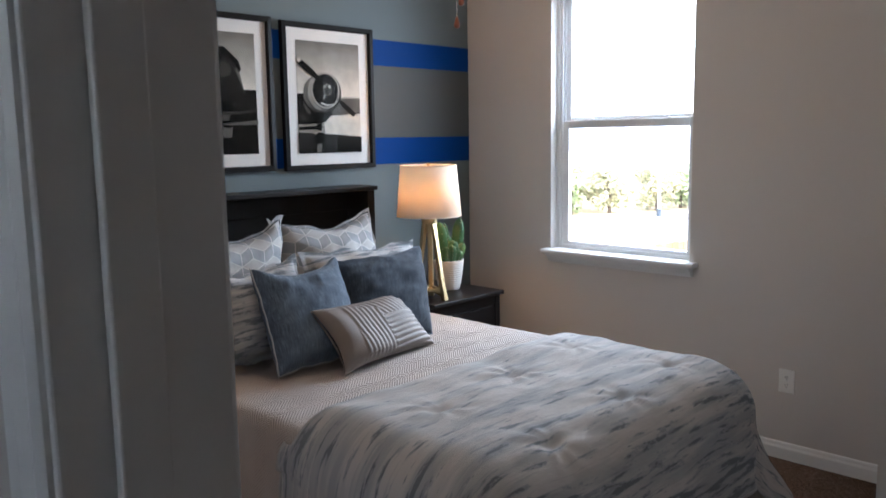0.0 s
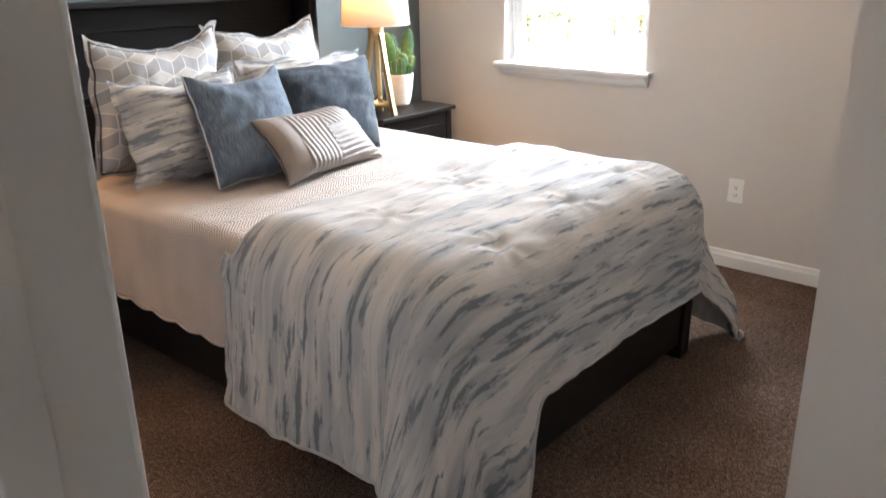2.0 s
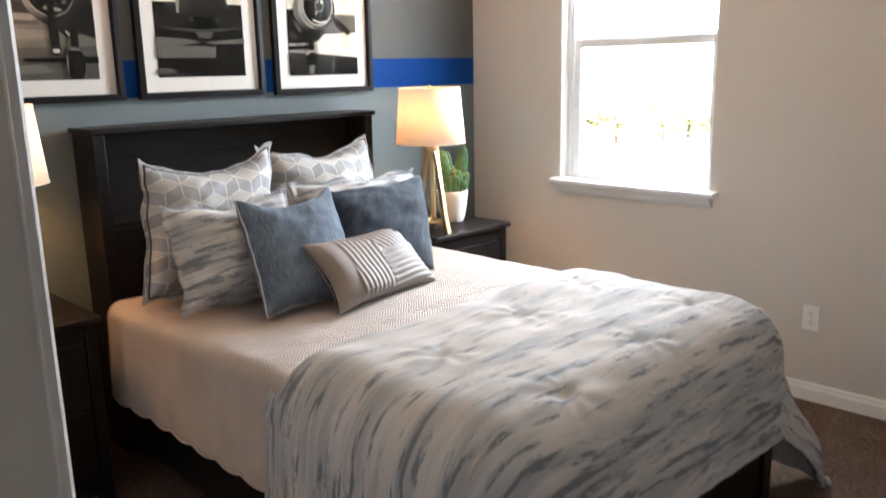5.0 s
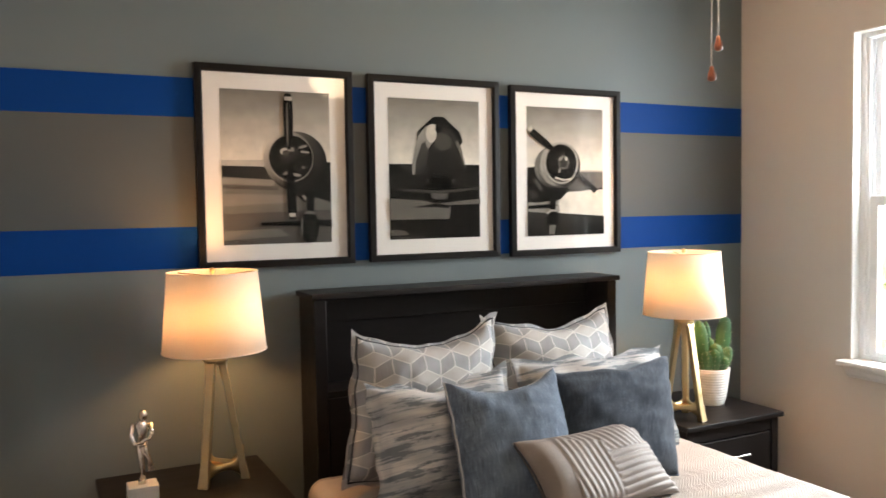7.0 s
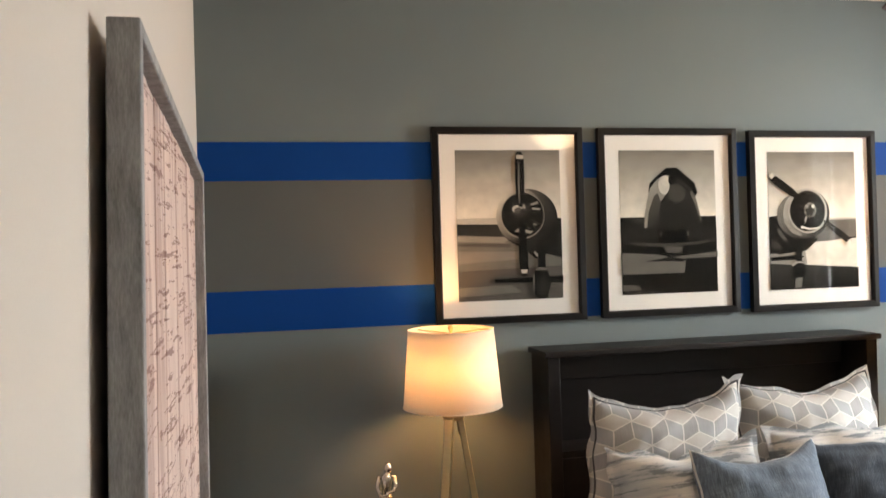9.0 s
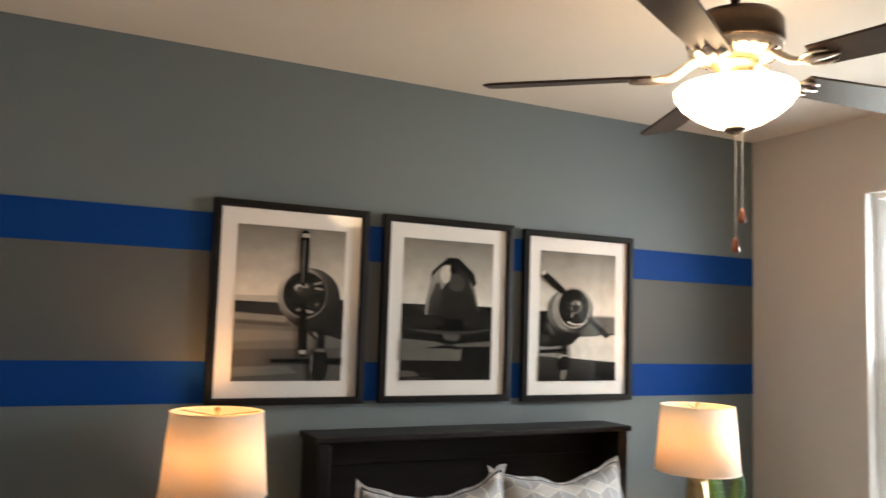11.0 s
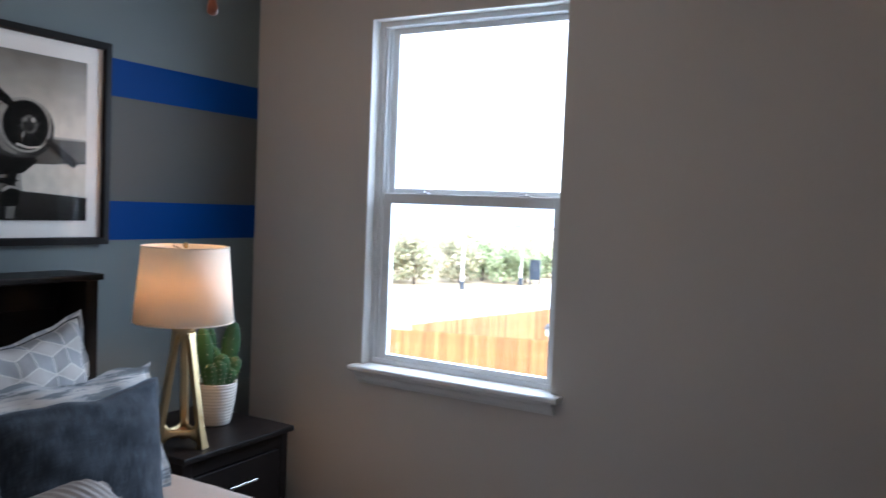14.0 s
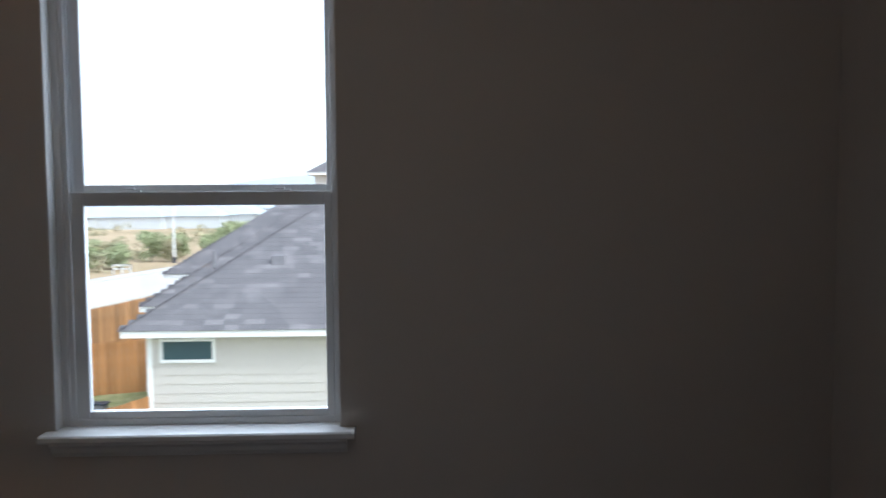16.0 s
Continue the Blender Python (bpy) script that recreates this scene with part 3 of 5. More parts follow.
    box(bm, x0, x1, y0 + ly, y1 - ly, z1 - lz1, z1, bevel)
    return bm


VY0, VY1 = WY0 - 0.018, WY1 - 0.012
part("window_frame", ring(bmesh.new(), 0.055, 0.145, VY0 + 0.019, VY1 + 0.012, WZ0 + 0.025, WZ1, 0.026, 0.026), M["vinyl"], win)
part("track", boxes((0.062, 0.068, VY1 - 0.030, VY1 - 0.0135, 0.93, WZ1 - 0.03), (0.092, 0.098, VY1 - 0.032, VY1 - 0.0135, 0.93, WZ1 - 0.03)), M["vinyl"], win)
low = part("lower_sash", ring(bmesh.new(), 0.060, 0.090, VY0 + 0.027, VY1 - 0.034, 0.917, 1.660, 0.040, 0.045, 0.044), M["vinyl"], win)
up = part("upper_sash", ring(bmesh.new(), 0.100, 0.130, VY0 + 0.027, VY1 - 0.027, 1.638, WZ1 - 0.027, 0.036, 0.044, 0.025), M["vinyl"], win)
pn = part("pane", boxes((0.073, 0.077, VY0 + 0.065, VY1 - 0.072, 0.960, 1.618)), M["pane"], low)
pn.visible_shadow = False
pn = part("pane", boxes((0.113, 0.117, VY0 + 0.061, VY1 - 0.061, 1.680, 2.342)), M["pane"], up)
pn.visible_shadow = False
for y in (-0.875, -1.345):
    lk = bmesh.new()
    box(lk, 0.066, 0.096, y - 0.028, y + 0.028, 1.6605, 1.666, 0.002)
    box(lk, 0.070, 0.088, y - 0.010, y + 0.024, 1.6655, 1.673, 0.003)
    part("sash_lock", lk, M["vinyl"], low)
st = prism(bmesh.new(), [(-0.067, 0.901), (-0.064, 0.896), (0.055, 0.896), (0.055, 0.919), (-0.060, 0.919), (-0.066, 0.914)], "y", -1.575, -0.617)
part("window_sill", st, M["trim"], win)
ap = prism(bmesh.new(), [(-0.0005, 0.896), (-0.052, 0.896), (-0.050, 0.886), (-0.036, 0.874), (-0.030, 0.858), (-0.022, 0.851), (-0.016, 0.842), (-0.0005, 0.842)], "y", -1.548, -0.642)
part("apron", ap, M["trim"], win)
part("reveal", boxes((0.001, 0.055, WY1 - 0.004, WY1, 0.915, WZ1), (0.001, 0.055, WY0, WY0 + 0.004, 0.915, WZ1), (0.001, 0.055, WY0 + 0.004, WY1 - 0.004, WZ1 - 0.004, WZ1)), M["trim"], win)

# ---- wall outlet ----
ol = thing("wall_outlet", (-0.003, -2.047, 0.389), "white plastic duplex outlet on the greige wall", "outlet")
part("cover_plate", boxes((-0.007, 0.0, -2.084, -2.010, 0.332, 0.448), bevel=0.002), M["plate"], ol)
for z in (0.370, 0.410):
    rc = part("receptacle", boxes((-0.009, -0.0065, -2.063, -2.031, z - 0.014, z + 0.014), bevel=0.001), M["plate"], ol)
    part("slot", boxes((-0.0098, -0.0088, -2.055, -2.053, z - 0.004, z + 0.008), (-0.0098, -0.0088, -2.043, -2.041, z - 0.004, z + 0.006), (-0.0098, -0.0088, -2.051, -2.046, z - 0.011, z - 0.007)), M["slot"], rc)

# ---- bed ----
BX0, BX1, BC = -2.395, -1.012, -1.715
bed = thing("bed", (BC, -1.2, 0), "espresso wooden platform bed with a bookcase headboard", "bed")
HB0, HB1 = -2.385, -0.991
hb = part("headboard", boxes((HB0 + 0.048, HB1 - 0.048, -0.045, -0.025, 0.05, 1.304), bevel=0.003), M["espresso"], bed)
for x in (HB0, HB1 - 0.048):
    part("side_panel", boxes((x, x + 0.048, -0.215, -0.025, 0, 1.304), bevel=0.003), M["espresso"], hb)
part("top_board", boxes((HB0 - 0.013, HB1 + 0.013, -0.228, -0.022, 1.304, 1.326), bevel=0.004), M["espresso"], hb)
part("back_panel", boxes((HB0 + 0.049, HB1 - 0.049, -0.066, -0.046, 1.197, 1.303), bevel=0.002), M["espresso"], hb)
part("shelf", boxes((HB0 + 0.049, HB1 - 0.049, -0.210, -0.046, 0.93, 0.955), bevel=0.002), M["espresso"], hb)
part("front_panel", boxes((HB0 + 0.049, HB1 - 0.049, -0.212, -0.190, 0.10, 0.929), bevel=0.002), M["espresso"], hb)
for x in (BX0, BX1 - 0.03):
    part("side_rail", boxes((x, x + 0.03, -2.235, -0.215, 0.075, 0.305), bevel=0.004), M["espresso"], bed)
part("footboard", boxes((BX0 + 0.06, BX1 - 0.06, -2.292, -2.262, 0.06, 0.315), bevel=0.004), M["espresso"], bed)
for x in (BX0 - 0.004, BX1 - 0.066):
    part("leg", boxes((x, x + 0.07, -2.305, -2.236, 0, 0.335), bevel=0.005), M["espresso"], bed)
part("slat_deck", boxes((BX0 + 0.03, BX1 - 0.03, -2.26, -0.22, 0.26, 0.30)), M["espresso"], bed)


def rounded_slab(x0, x1, y0, y1, z0, z1, r, seg=4):
    bm = bmesh.new()
    box(bm, x0, x1, y0, y1, z0, z1, r, seg)
    return bm


whole("mattress", rounded_slab(BX0 + 0.012, BX1 - 0.012, -2.215, -0.385, 0.301, 0.675, 0.05), M["quilt"], "cream covered mattress on the bed frame", "mattress", smooth=True)


def drape(name, hw, yh, yf, drops, top, rr, flare, nu, nv, material, label, category, lift, thick, seed, parent=None):
    """A cloth over the bed: u across, v from the head edge to the foot edge. drops: left, right, foot."""
    dl, dr, df = drops
    bm = bmesh.new()
    uvl = bm.loops.layers.uv.new("UVMap")
    grid = []
    for j in range(nv + 1):
        row = []
        t = j / nv * ((yh - yf) + df)
        for i in range(nu + 1):
            s = -(hw + dl) + i / nu * (2 * hw + dl + dr)
            a = max(0.0, abs(s) - hw)
            b = max(0.0, t - (yh - yf))
            pouch = max(0.0, min(1.0, (-s - 0.36) / 0.24)) if lift > 0.02 else 0.0
            pouch = pouch * pouch * (3 - 2 * pouch)
            b *= 1 + 0.46 * pouch
            d = (a ** 2.2 + b ** 2.2) ** (1 / 2.2)
            sx = 1 if s > 0 else -1
            ex, ey = (sx * a / d, -b / d) if d > 0 else (0, 0)
            x = max(-hw, min(hw, s))
            y = yh - min(t, yh - yf)
            q = rr * math.pi / 2
            if d < q:
                out, dn = rr * math.sin(d / rr), rr * (1 - math.cos(d / rr))
            else:
                out, dn = rr + (d - q) * flare, rr + (d - q)
            z = top - dn
            corner = min(1.0, 2.2 * min(a, b))
            hang = min(1.0, max(0.0, d - q) / 0.35)
            along = (y if a > b else x) * 1.0
            wave = noise.noise(Vector((s * 0.4 + seed, t * 2.6, seed))) if a >= b else noise.noise(Vector((s * 2.6 + seed, t * 0.4, seed + 3)))
            out += hang * wave * lift * 1.5 * (1 - corner)
            an = math.degrees(math.atan2(b, a + 1e-6))
            fold = 0.02 + 0.245 * math.exp(-((an - 28) / 22) ** 2) - 0.055 * math.exp(-((an - 72) / 9) ** 2) - 0.03 * math.exp(-((an - 8) / 7) ** 2)
            out += corner * fold * hang * ((1.0 if s < 0 else 0.8) if lift > 0.02 else 0.3)
            z += lift * (0.55 * noise.noise(Vector((s * 3.1, t * 3.1, seed))) + 0.30 * noise.noise(Vector((s * 7, t * 9, seed + 7)))) * (1 - hang)
            out += hang * lift * 0.45 * noise.noise(Vector((s * 8, t * 8, seed + 11)))
            out += pouch * 0.055 * hang * (b > a)
            out += 0.010 * (lift > 0.02) * hang * noise.noise(Vector((s * 19, t * 19, seed + 21)))
            if lift < 0.02 and dl > 0:
                # scalloped lower edge
                z -= 0.016 * abs(math.sin(math.pi * t / 0.15)) * (a / dl) ** 5
            px, py = BC + x + ex * out, y + ey * out
            row.append((Vector((px, py, max(z, 0.012 + 0.01 * abs(wave)))), s, t + b - max(0.0, t - (yh - yf))))
        grid.append(row)
    return bm, uvl, grid


def skin(bm, uvl, grid):
    vs = [[bm.verts.new(p) for p, s, t in row] for row in grid]
    for j in range(len(vs) - 1):
        for i in range(len(vs[0]) - 1):
            f = bm.faces.new((vs[j][i], vs[j + 1][i], vs[j + 1][i + 1], vs[j][i + 1]))
            for lp, (jj, ii) in zip(f.loops, ((j, i), (j + 1, i), (j + 1, i + 1), (j, i + 1))):
                lp[uvl].uv = (grid[jj][ii][1], grid[jj][ii][2])
    return vs


def hem(parent, grid, material, r=0.006):
    """A rolled seam round the whole edge of a cloth."""
    last, side = len(grid) - 1, len(grid[0]) - 1
    loop = [grid[0][i][0] for i in range(side)] + [grid[j][side][0] for j in range(last)] + [grid[last][i][0] for i in range(side, 0, -1)] + [grid[j][0][0] for j in range(last, 0, -1)]
    part("hem", tube(bmesh.new(), loop, r, 6, closed=True), material, parent, "rolled seam along the edge", smooth=True)


def cloth(name, bm, material, label, category, thick):
    ob = whole(name, bm, material, label, category, smooth=True)
    so = ob.modifiers.new("thickness", "SOLIDIFY")
    so.thickness, so.offset = thick, -1.0
    return ob


bm, uvl, grid = drape("bedspread", 0.705, -0.40, -2.22, (0.385, 0.385, 0.0), 0.694, 0.055, 0.06, 150, 150, None, "", "", 0.010, 0.008, 4.0)
skin(bm, uvl, grid)
spread = cloth("bedspread", bm, M["quilt"], "cream chevron-stitched quilt spread over the mattress", "bedspread", 0.010)
hem(spread, grid, M["quilt"], 0.005)

bm, uvl, grid = drape("comforter", 0.60, -1.475, -2.14, (0.695, 0.77, 0.555), 0.755, 0.20, 0.07, 190, 140, None, "", "", 0.024, 0.03, 1.7)
TUFTS = [(-0.43, 0.34), (0.02, 0.26), (0.43, 0.22), (-0.40, 0.74), (0.05, 0.68), (0.47, 0.62)]
new_grid = []
for row in grid:
    nr = []
    for p, s, t in row:
        q = p.copy()
        for a, b in TUFTS:
            r = math.hypot((s - a) * 0.75, (t - b) * 1.5)
            q.z -= 0.020 * math.exp(-(r / 0.035) ** 2)
            ang = math.atan2(t - b, s - a)
            q.z += 0.0035 * math.exp(-((r - 0.09) / 0.06) ** 2) * math.sin(7 * ang + 3 * a)
        edge = max(0.0, 1 - t / 0.07)
        q.z -= 0.045 * edge ** 2 if q.z > 0.66 else 0
        for sx in (-1, 1):
            if abs(s) > 0.9 and t < 0.06 and s * sx > 0:
                q.x -= sx * 0.016 * (1 - t / 0.06)
        nr.append((q, s, t))
    new_grid.append(nr)
skin(bm, uvl, new_grid)
duvet = cloth("comforter", bm, M["comforter"], "white comforter with grey-blue ink wash strokes over the bed foot", "comforter", 0.022)
hem(duvet, new_grid, M["hem"], 0.006)


# ---- pillows ----
def pillow(name, bl, br, tl, thick, material, label, category, cord=None, flange=0.0, pinch=0.07, n=44, ribs=False, seed=0.0, sag=0.0):
    bl, br, tl = Vector(bl), Vector(br), Vector(tl)
    ux, uy = br - bl, tl - bl
    wd, ht = ux.length, uy.length
    ux.normalize()
    uy.normalize()
    nz = ux.cross(uy).normalized()
    c = bl + ux * wd / 2 + uy * ht / 2
    top = thing(name, bl + ux * wd / 2, label, category, "pillows on the bed")
    bm = bmesh.new()
    uvl = bm.loops.layers.uv.new("UVMap")

    wr_amp = 0.001 if ribs else 0.007
    rim_amp = 0.002 if ribs else (0.020 if flange else 0.009)

    def outline(u, v):
        x = u * wd / 2 * (1 - pinch * (1 - v * v))
        y = v * ht / 2 * (1 - pinch * (1 - u * u)) - (sag * (1 - u * u) * (v > 0) * v * ht)
        rim = max(abs(u), abs(v)) ** 6
        x += rim * rim_amp * noise.noise(Vector((u * 1.9 + seed, v * 2.9, seed)))
        y += rim * rim_amp * 1.6 * noise.noise(Vector((u * 2.9, v * 1.9 + seed, seed + 9)))
        return x, y

    def point(u, v, side):
        x, y = outline(u, v)
        fu, fv = max(0.0, 1 - (abs(u) / (1 - flange)) ** 2.4), max(0.0, 1 - (abs(v) / (1 - flange)) ** 2.4)
        h = thick / 2 * (fu * fv) ** 0.46 + 0.003
        wr = noise.noise(Vector((x * 6 + seed, y * 6, seed * 3.1 + side))) * 0.013 + noise.noise(Vector((x * 11 + seed, y * 26, seed + side * 5))) * wr_amp + noise.noise(Vector((x * 30 + seed, y * 12, seed + side * 2))) * wr_amp * 0.4
        if not ribs:
            wr += 0.017 * (0.30 - abs(noise.noise(Vector((x * 4.2 + seed, y * 7.5 + x * 2, seed + side))))) + 0.009 * (0.30 - abs(noise.noise(Vector((x * 11 - y * 5, y * 8 + seed * 2, seed)))))
        edge = (1 - max(abs(u), abs(v)))
        k = min(1.0, edge * 7)
        h += wr * k
        if ribs and side > 0:
            if u < 0.05 and v < 0.55 - 0.6 * u and u > -0.62:
                a = (x * 0.86 + y * 0.10) * 1.0
            elif u >= 0.05 and v < 0.25:
                a = y * 1.0 - x * 0.05
            elif u <= -0.62:
                a = None
            else:
                a = (x * 0.80 + y * 0.62)
            if a is not None:
                h += 0.0052 * abs(math.sin(a * math.pi / 0.0225)) * min(1.0, edge * 14)
        flop = noise.noise(Vector((u * 1.3 + seed, v * 1.3, seed))) * 0.02 * (abs(u * v)) ** 2
        return c + ux * x + uy * y + nz * (side * h + flop), x, y

    for side in (1, -1):
        vs = {}
        for i in range(n + 1):
            for j in range(n + 1):
                u, v = i / n * 2 - 1, j / n * 2 - 1
                u, v = math.sin(u * math.pi / 2) * 0.5 + u * 0.5, math.sin(v * math.pi / 2) * 0.5 + v * 0.5
                p, x, y = point(u, v, side)
                vs[i, j] = (bm.verts.new(p), x, y)
        for i in range(n):
            for j in range(n):
                keys = [(i, j), (i + 1, j), (i + 1, j + 1), (i, j + 1)]
                if side < 0:
                    keys.reverse()
                f = bm.faces.new([vs[k][0] for k in keys])
                for lp, k in zip(f.loops, keys):
                    lp[uvl].uv = (vs[k][1] + 2, vs[k][2] + 2)
    bmesh.ops.remove_doubles(bm, verts=bm.verts[:], dist=0.0015)
    part("cushion_body", bm, material, top, smooth=True)
    if cord:
        e = 1.0 - flange * (0.9 if flange else 0)
        pts = []
        m = 40
        for a in range(4):
            for k in range(m):
                q = -1 + 2 * k / m
                u, v = [(q, -1), (1, q), (-q, 1), (-1, -q)][a]
                p, x, y = point(u * e, v * e, 1 if flange else 0)
                pts.append(p + nz * (0.003 if flange else 0))
        part("piping", tube(bmesh.new(), pts, 0.0042, 6, closed=True), cord, top, smooth=True)
    return top


CUBE = "grey and white tumbling-block euro pillow against the headboard"
pillow("euro_pillow", (-2.43, -0.60, 0.712), (-1.83, -0.55, 0.712), (-2.345, -0.50, 1.235), 0.21, M["cube"], CUBE, "pillow", M["pipingdark"], 0.07, seed=1.0, pinch=0.05, sag=0.125)
pillow("euro_pillow", (-1.80, -0.53, 0.712), (-1.19, -0.53, 0.712), (-1.775, -0.375, 1.238), 0.21, M["cube"], CUBE, "pillow", M["pipingdark"], 0.07, seed=2.3, pinch=0.05, sag=0.135)
pillow("sham_pillow", (-2.405, -0.86, 0.712), (-1.85, -0.82, 0.712), (-2.38, -0.68, 1.090), 0.19, M["sham"], "white sham pillow with grey ink wash strokes", "pillow", None, 0.08, seed=3.1, pinch=0.07, sag=0.10)
pillow("sham_pillow", (-1.80, -0.74, 0.712), (-1.11, -0.74, 0.712), (-1.77, -0.60, 1.080), 0.19, M["sham"], "white sham pillow with grey ink wash strokes", "pillow", None, 0.08, seed=4.7, pinch=0.05, sag=0.02)
pillow("throw_pillow", (-2.205, -1.05, 0.712), (-1.77, -1.02, 0.705), (-2.150, -0.80, 1.080), 0.19, M["navy"], "dusty blue linen throw pillow with whipstitched pale edge", "pillow", M["piping"], 0.0, seed=5.9, pinch=0.07, sag=0.10)
# slate pillow's cord takes the lighter blue to paint the piping's pale highlight
pillow("throw_pillow", (-1.88, -0.99, 0.712), (-1.35, -0.99, 0.712), (-1.712, -0.75, 1.062), 0.19, M["slate"], "dark slate blue linen throw pillow with piped edge", "pillow", M["navy"], 0.0, seed=7.2, pinch=0.06, sag=0.03)
pillow("lumbar_pillow", (-2.012, -1.20, 0.712), (-1.44, -1.09, 0.694), (-2.028, -1.01, 0.922), 0.118, M["tan"], "taupe satin lumbar pillow with pleated ribs", "pillow", None, 0.0, seed=8.8, pinch=0.115, n=110, ribs=True)


# ---- nightstands ----
def nightstand(x0, x1):
    cx = (x0 + x1) / 2
    ns = thing("nightstand", (cx, -0.30, 0), "espresso wooden two-drawer nightstand with bar handles", "nightstand", "nightstands beside the bed")
    part("top", boxes((x0, x1, -0.566, -0.03, 0.683, 0.707), bevel=0.005), M["espresso"], ns)
    part("body", boxes((x0 + 0.015, x0 + 0.055, -0.545, -0.04, 0.0, 0.683), (x1 - 0.055, x1 - 0.015, -0.545, -0.04, 0.0, 0.683), (x0 + 0.055, x1 - 0.055, -0.06, -0.04, 0.08, 0.683), (x0 + 0.055, x1 - 0.055, -0.535, -0.06, 0.08, 0.10), (x0 + 0.055, x1 - 0.055, -0.540, -0.515, 0.625, 0.682), bevel=0.003), M["espresso"], ns)
    for z0, z1 in ((0.375, 0.620), (0.115, 0.365)):
        d = part("drawer", boxes((x0 + 0.060, x1 - 0.060, -0.543, -0.10, z0, z1), bevel=0.004), M["espresso"], ns)
        zc = z1 - 0.075
        h = bmesh.new()
        tube(h, [(cx - 0.068, -0.572, zc), (cx + 0.068, -0.572, zc)], 0.0055, 10)
        for dx in (-0.048, 0.048):
            tube(h, [(cx + dx, -0.540, zc), (cx + dx, -0.572, zc)], 0.0045, 8)
        part("handle", h, M["chrome"], d, "brushed nickel bar handle")
    return ns


ns = nightstand(-0.905, -0.334)
copy_thing(ns, pose(-2.850, -0.30, 0))


# ---- table lamps ----
def table_lamp(x, y, turn):
    z0 = 0.707
    lamp = thing("table_lamp", (x, y, z0), "champagne brass tripod table lamp with a lit linen drum shade", "lamp", "table lamps on nightstands")
    top = 1.150
    feet = [(turn + k * 2 * math.pi / 3) for k in range(3)]
    R, r = 0.090, 0.020
    for k, a in enumerate(feet):
        bm = bmesh.new()
        d, t = Vector((math.cos(a), math.sin(a), 0)), Vector((-math.sin(a), math.cos(a), 0))
        rings = []
        for q in range(11):
            f = q / 10
            zz = z0 + (top - z0) * f
            rad = R + (r - R) * (f ** 0.95)
            half = 0.0155 + 0.010 * (max(0.0, 1 - f * 7)) * 0.4 + 0.012 * max(0.0, f - 0.86) / 0.14
            dep = 0.011 + 0.004 * max(0, 1 - f * 6)
            cpt = Vector((x, y, zz)) + d * rad
            rings.append([bm.verts.new(cpt + t * half + d * dep), bm.verts.new(cpt - t * half + d * dep), bm.verts.new(cpt - t * half * 0.7 - d * dep), bm.verts.new(cpt + t * half * 0.7 - d * dep)])
        for aa, bb in zip(rings, rings[1:]):
            for i in range(4):
                bm.faces.new((aa[i], aa[(i + 1) % 4], bb[(i + 1) % 4], bb[i]))
        bm.faces.new(rings[0][::-1])
        bm.faces.new(rings[-1])
        bmesh.ops.recalc_face_normals(bm, faces=bm.faces[:])
        bmesh.ops.bevel(bm, geom=bm.edges[:], offset=0.002, segments=1, affect="EDGES")
        part("leg", bm, M["brass"], lamp)
    # three arched webs between the feet
    for k in range(3):
        a, b = feet[k], feet[(k + 1) % 3]
        bm = bmesh.new()
        n = 14
        rings = []
        for q in range(n + 1):
            f = q / n
            p = Vector((x + R * 0.97 * (math.cos(a) * (1 - f) + math.cos(b) * f), y + R * 0.97 * (math.sin(a) * (1 - f) + math.sin(b) * f), 0))
            e = abs(2 * f - 1)
            zl = z0 + 0.012 + 0.030 * (1 - e ** 2.2)
            zu = z0 + 0.062 + 0.055 * e ** 5
            inn = Vector((x - p.x, y - p.y, 0)).normalized() * 0.016
            rings.append([bm.verts.new((p.x, p.y, zl)), bm.verts.new((p.x, p.y, zu)), bm.verts.new((p.x + inn.x, p.y + inn.y, zu + 0.001)), bm.verts.new((p.x + inn.x, p.y + inn.y, zl))])
        for aa, bb in zip(rings, rings[1:]):
            for i in range(4):
                bm.faces.new((aa[i], aa[(i + 1) % 4], bb[(i + 1) % 4], bb[i]))
        bm.faces.new(rings[0][::-1])
        bm.faces.new(rings[-1])
        bmesh.ops.recalc_face_normals(bm, faces=bm.faces[:])
        part("web", bm, M["brass"], lamp, smooth=True)
    # arched gussets under the hub
    for k in range(3):
        a, b = feet[k], feet[(k + 1) % 3]
        bm = bmesh.new()
        rings = []
        for q in range(13):
            f = q / 12
            e = abs(2 * f - 1)
            zl = 1.118 - 0.060 * e ** 3
            ring_ = []
            for zz, k2 in ((zl, 1.06), (1.150, 1.06), (1.150, 0.55), (zl, 0.55)):
                rad = (R + (r - R) * ((zz - z0) / (top - z0)) ** 0.95) * k2
                ring_.append(bm.verts.new((x + rad * (math.cos(a) * (1 - f) + math.cos(b) * f), y + rad * (math.sin(a) * (1 - f) + math.sin(b) * f), zz)))
            rings.append(ring_)
        for aa, bb in zip(rings, rings[1:]):
            for i in range(4):
                bm.faces.new((aa[i], aa[(i + 1) % 4], bb[(i + 1) % 4], bb[i]))
        bm.faces.new(rings[0][::-1])
        bm.faces.new(rings[-1])
        bmesh.ops.recalc_face_normals(bm, faces=bm.faces[:])
        part("gusset", bm, M["brass"], lamp, smooth=True)
    tri = bmesh.new()
    prism(tri, [(x + R * 0.82 * math.cos(a), y + R * 0.82 * math.sin(a)) for a in feet], "z", z0 + 0.045, z0 + 0.052)
    part("ledge", tri, M["copper"], lamp, "copper-toned inner ledge")
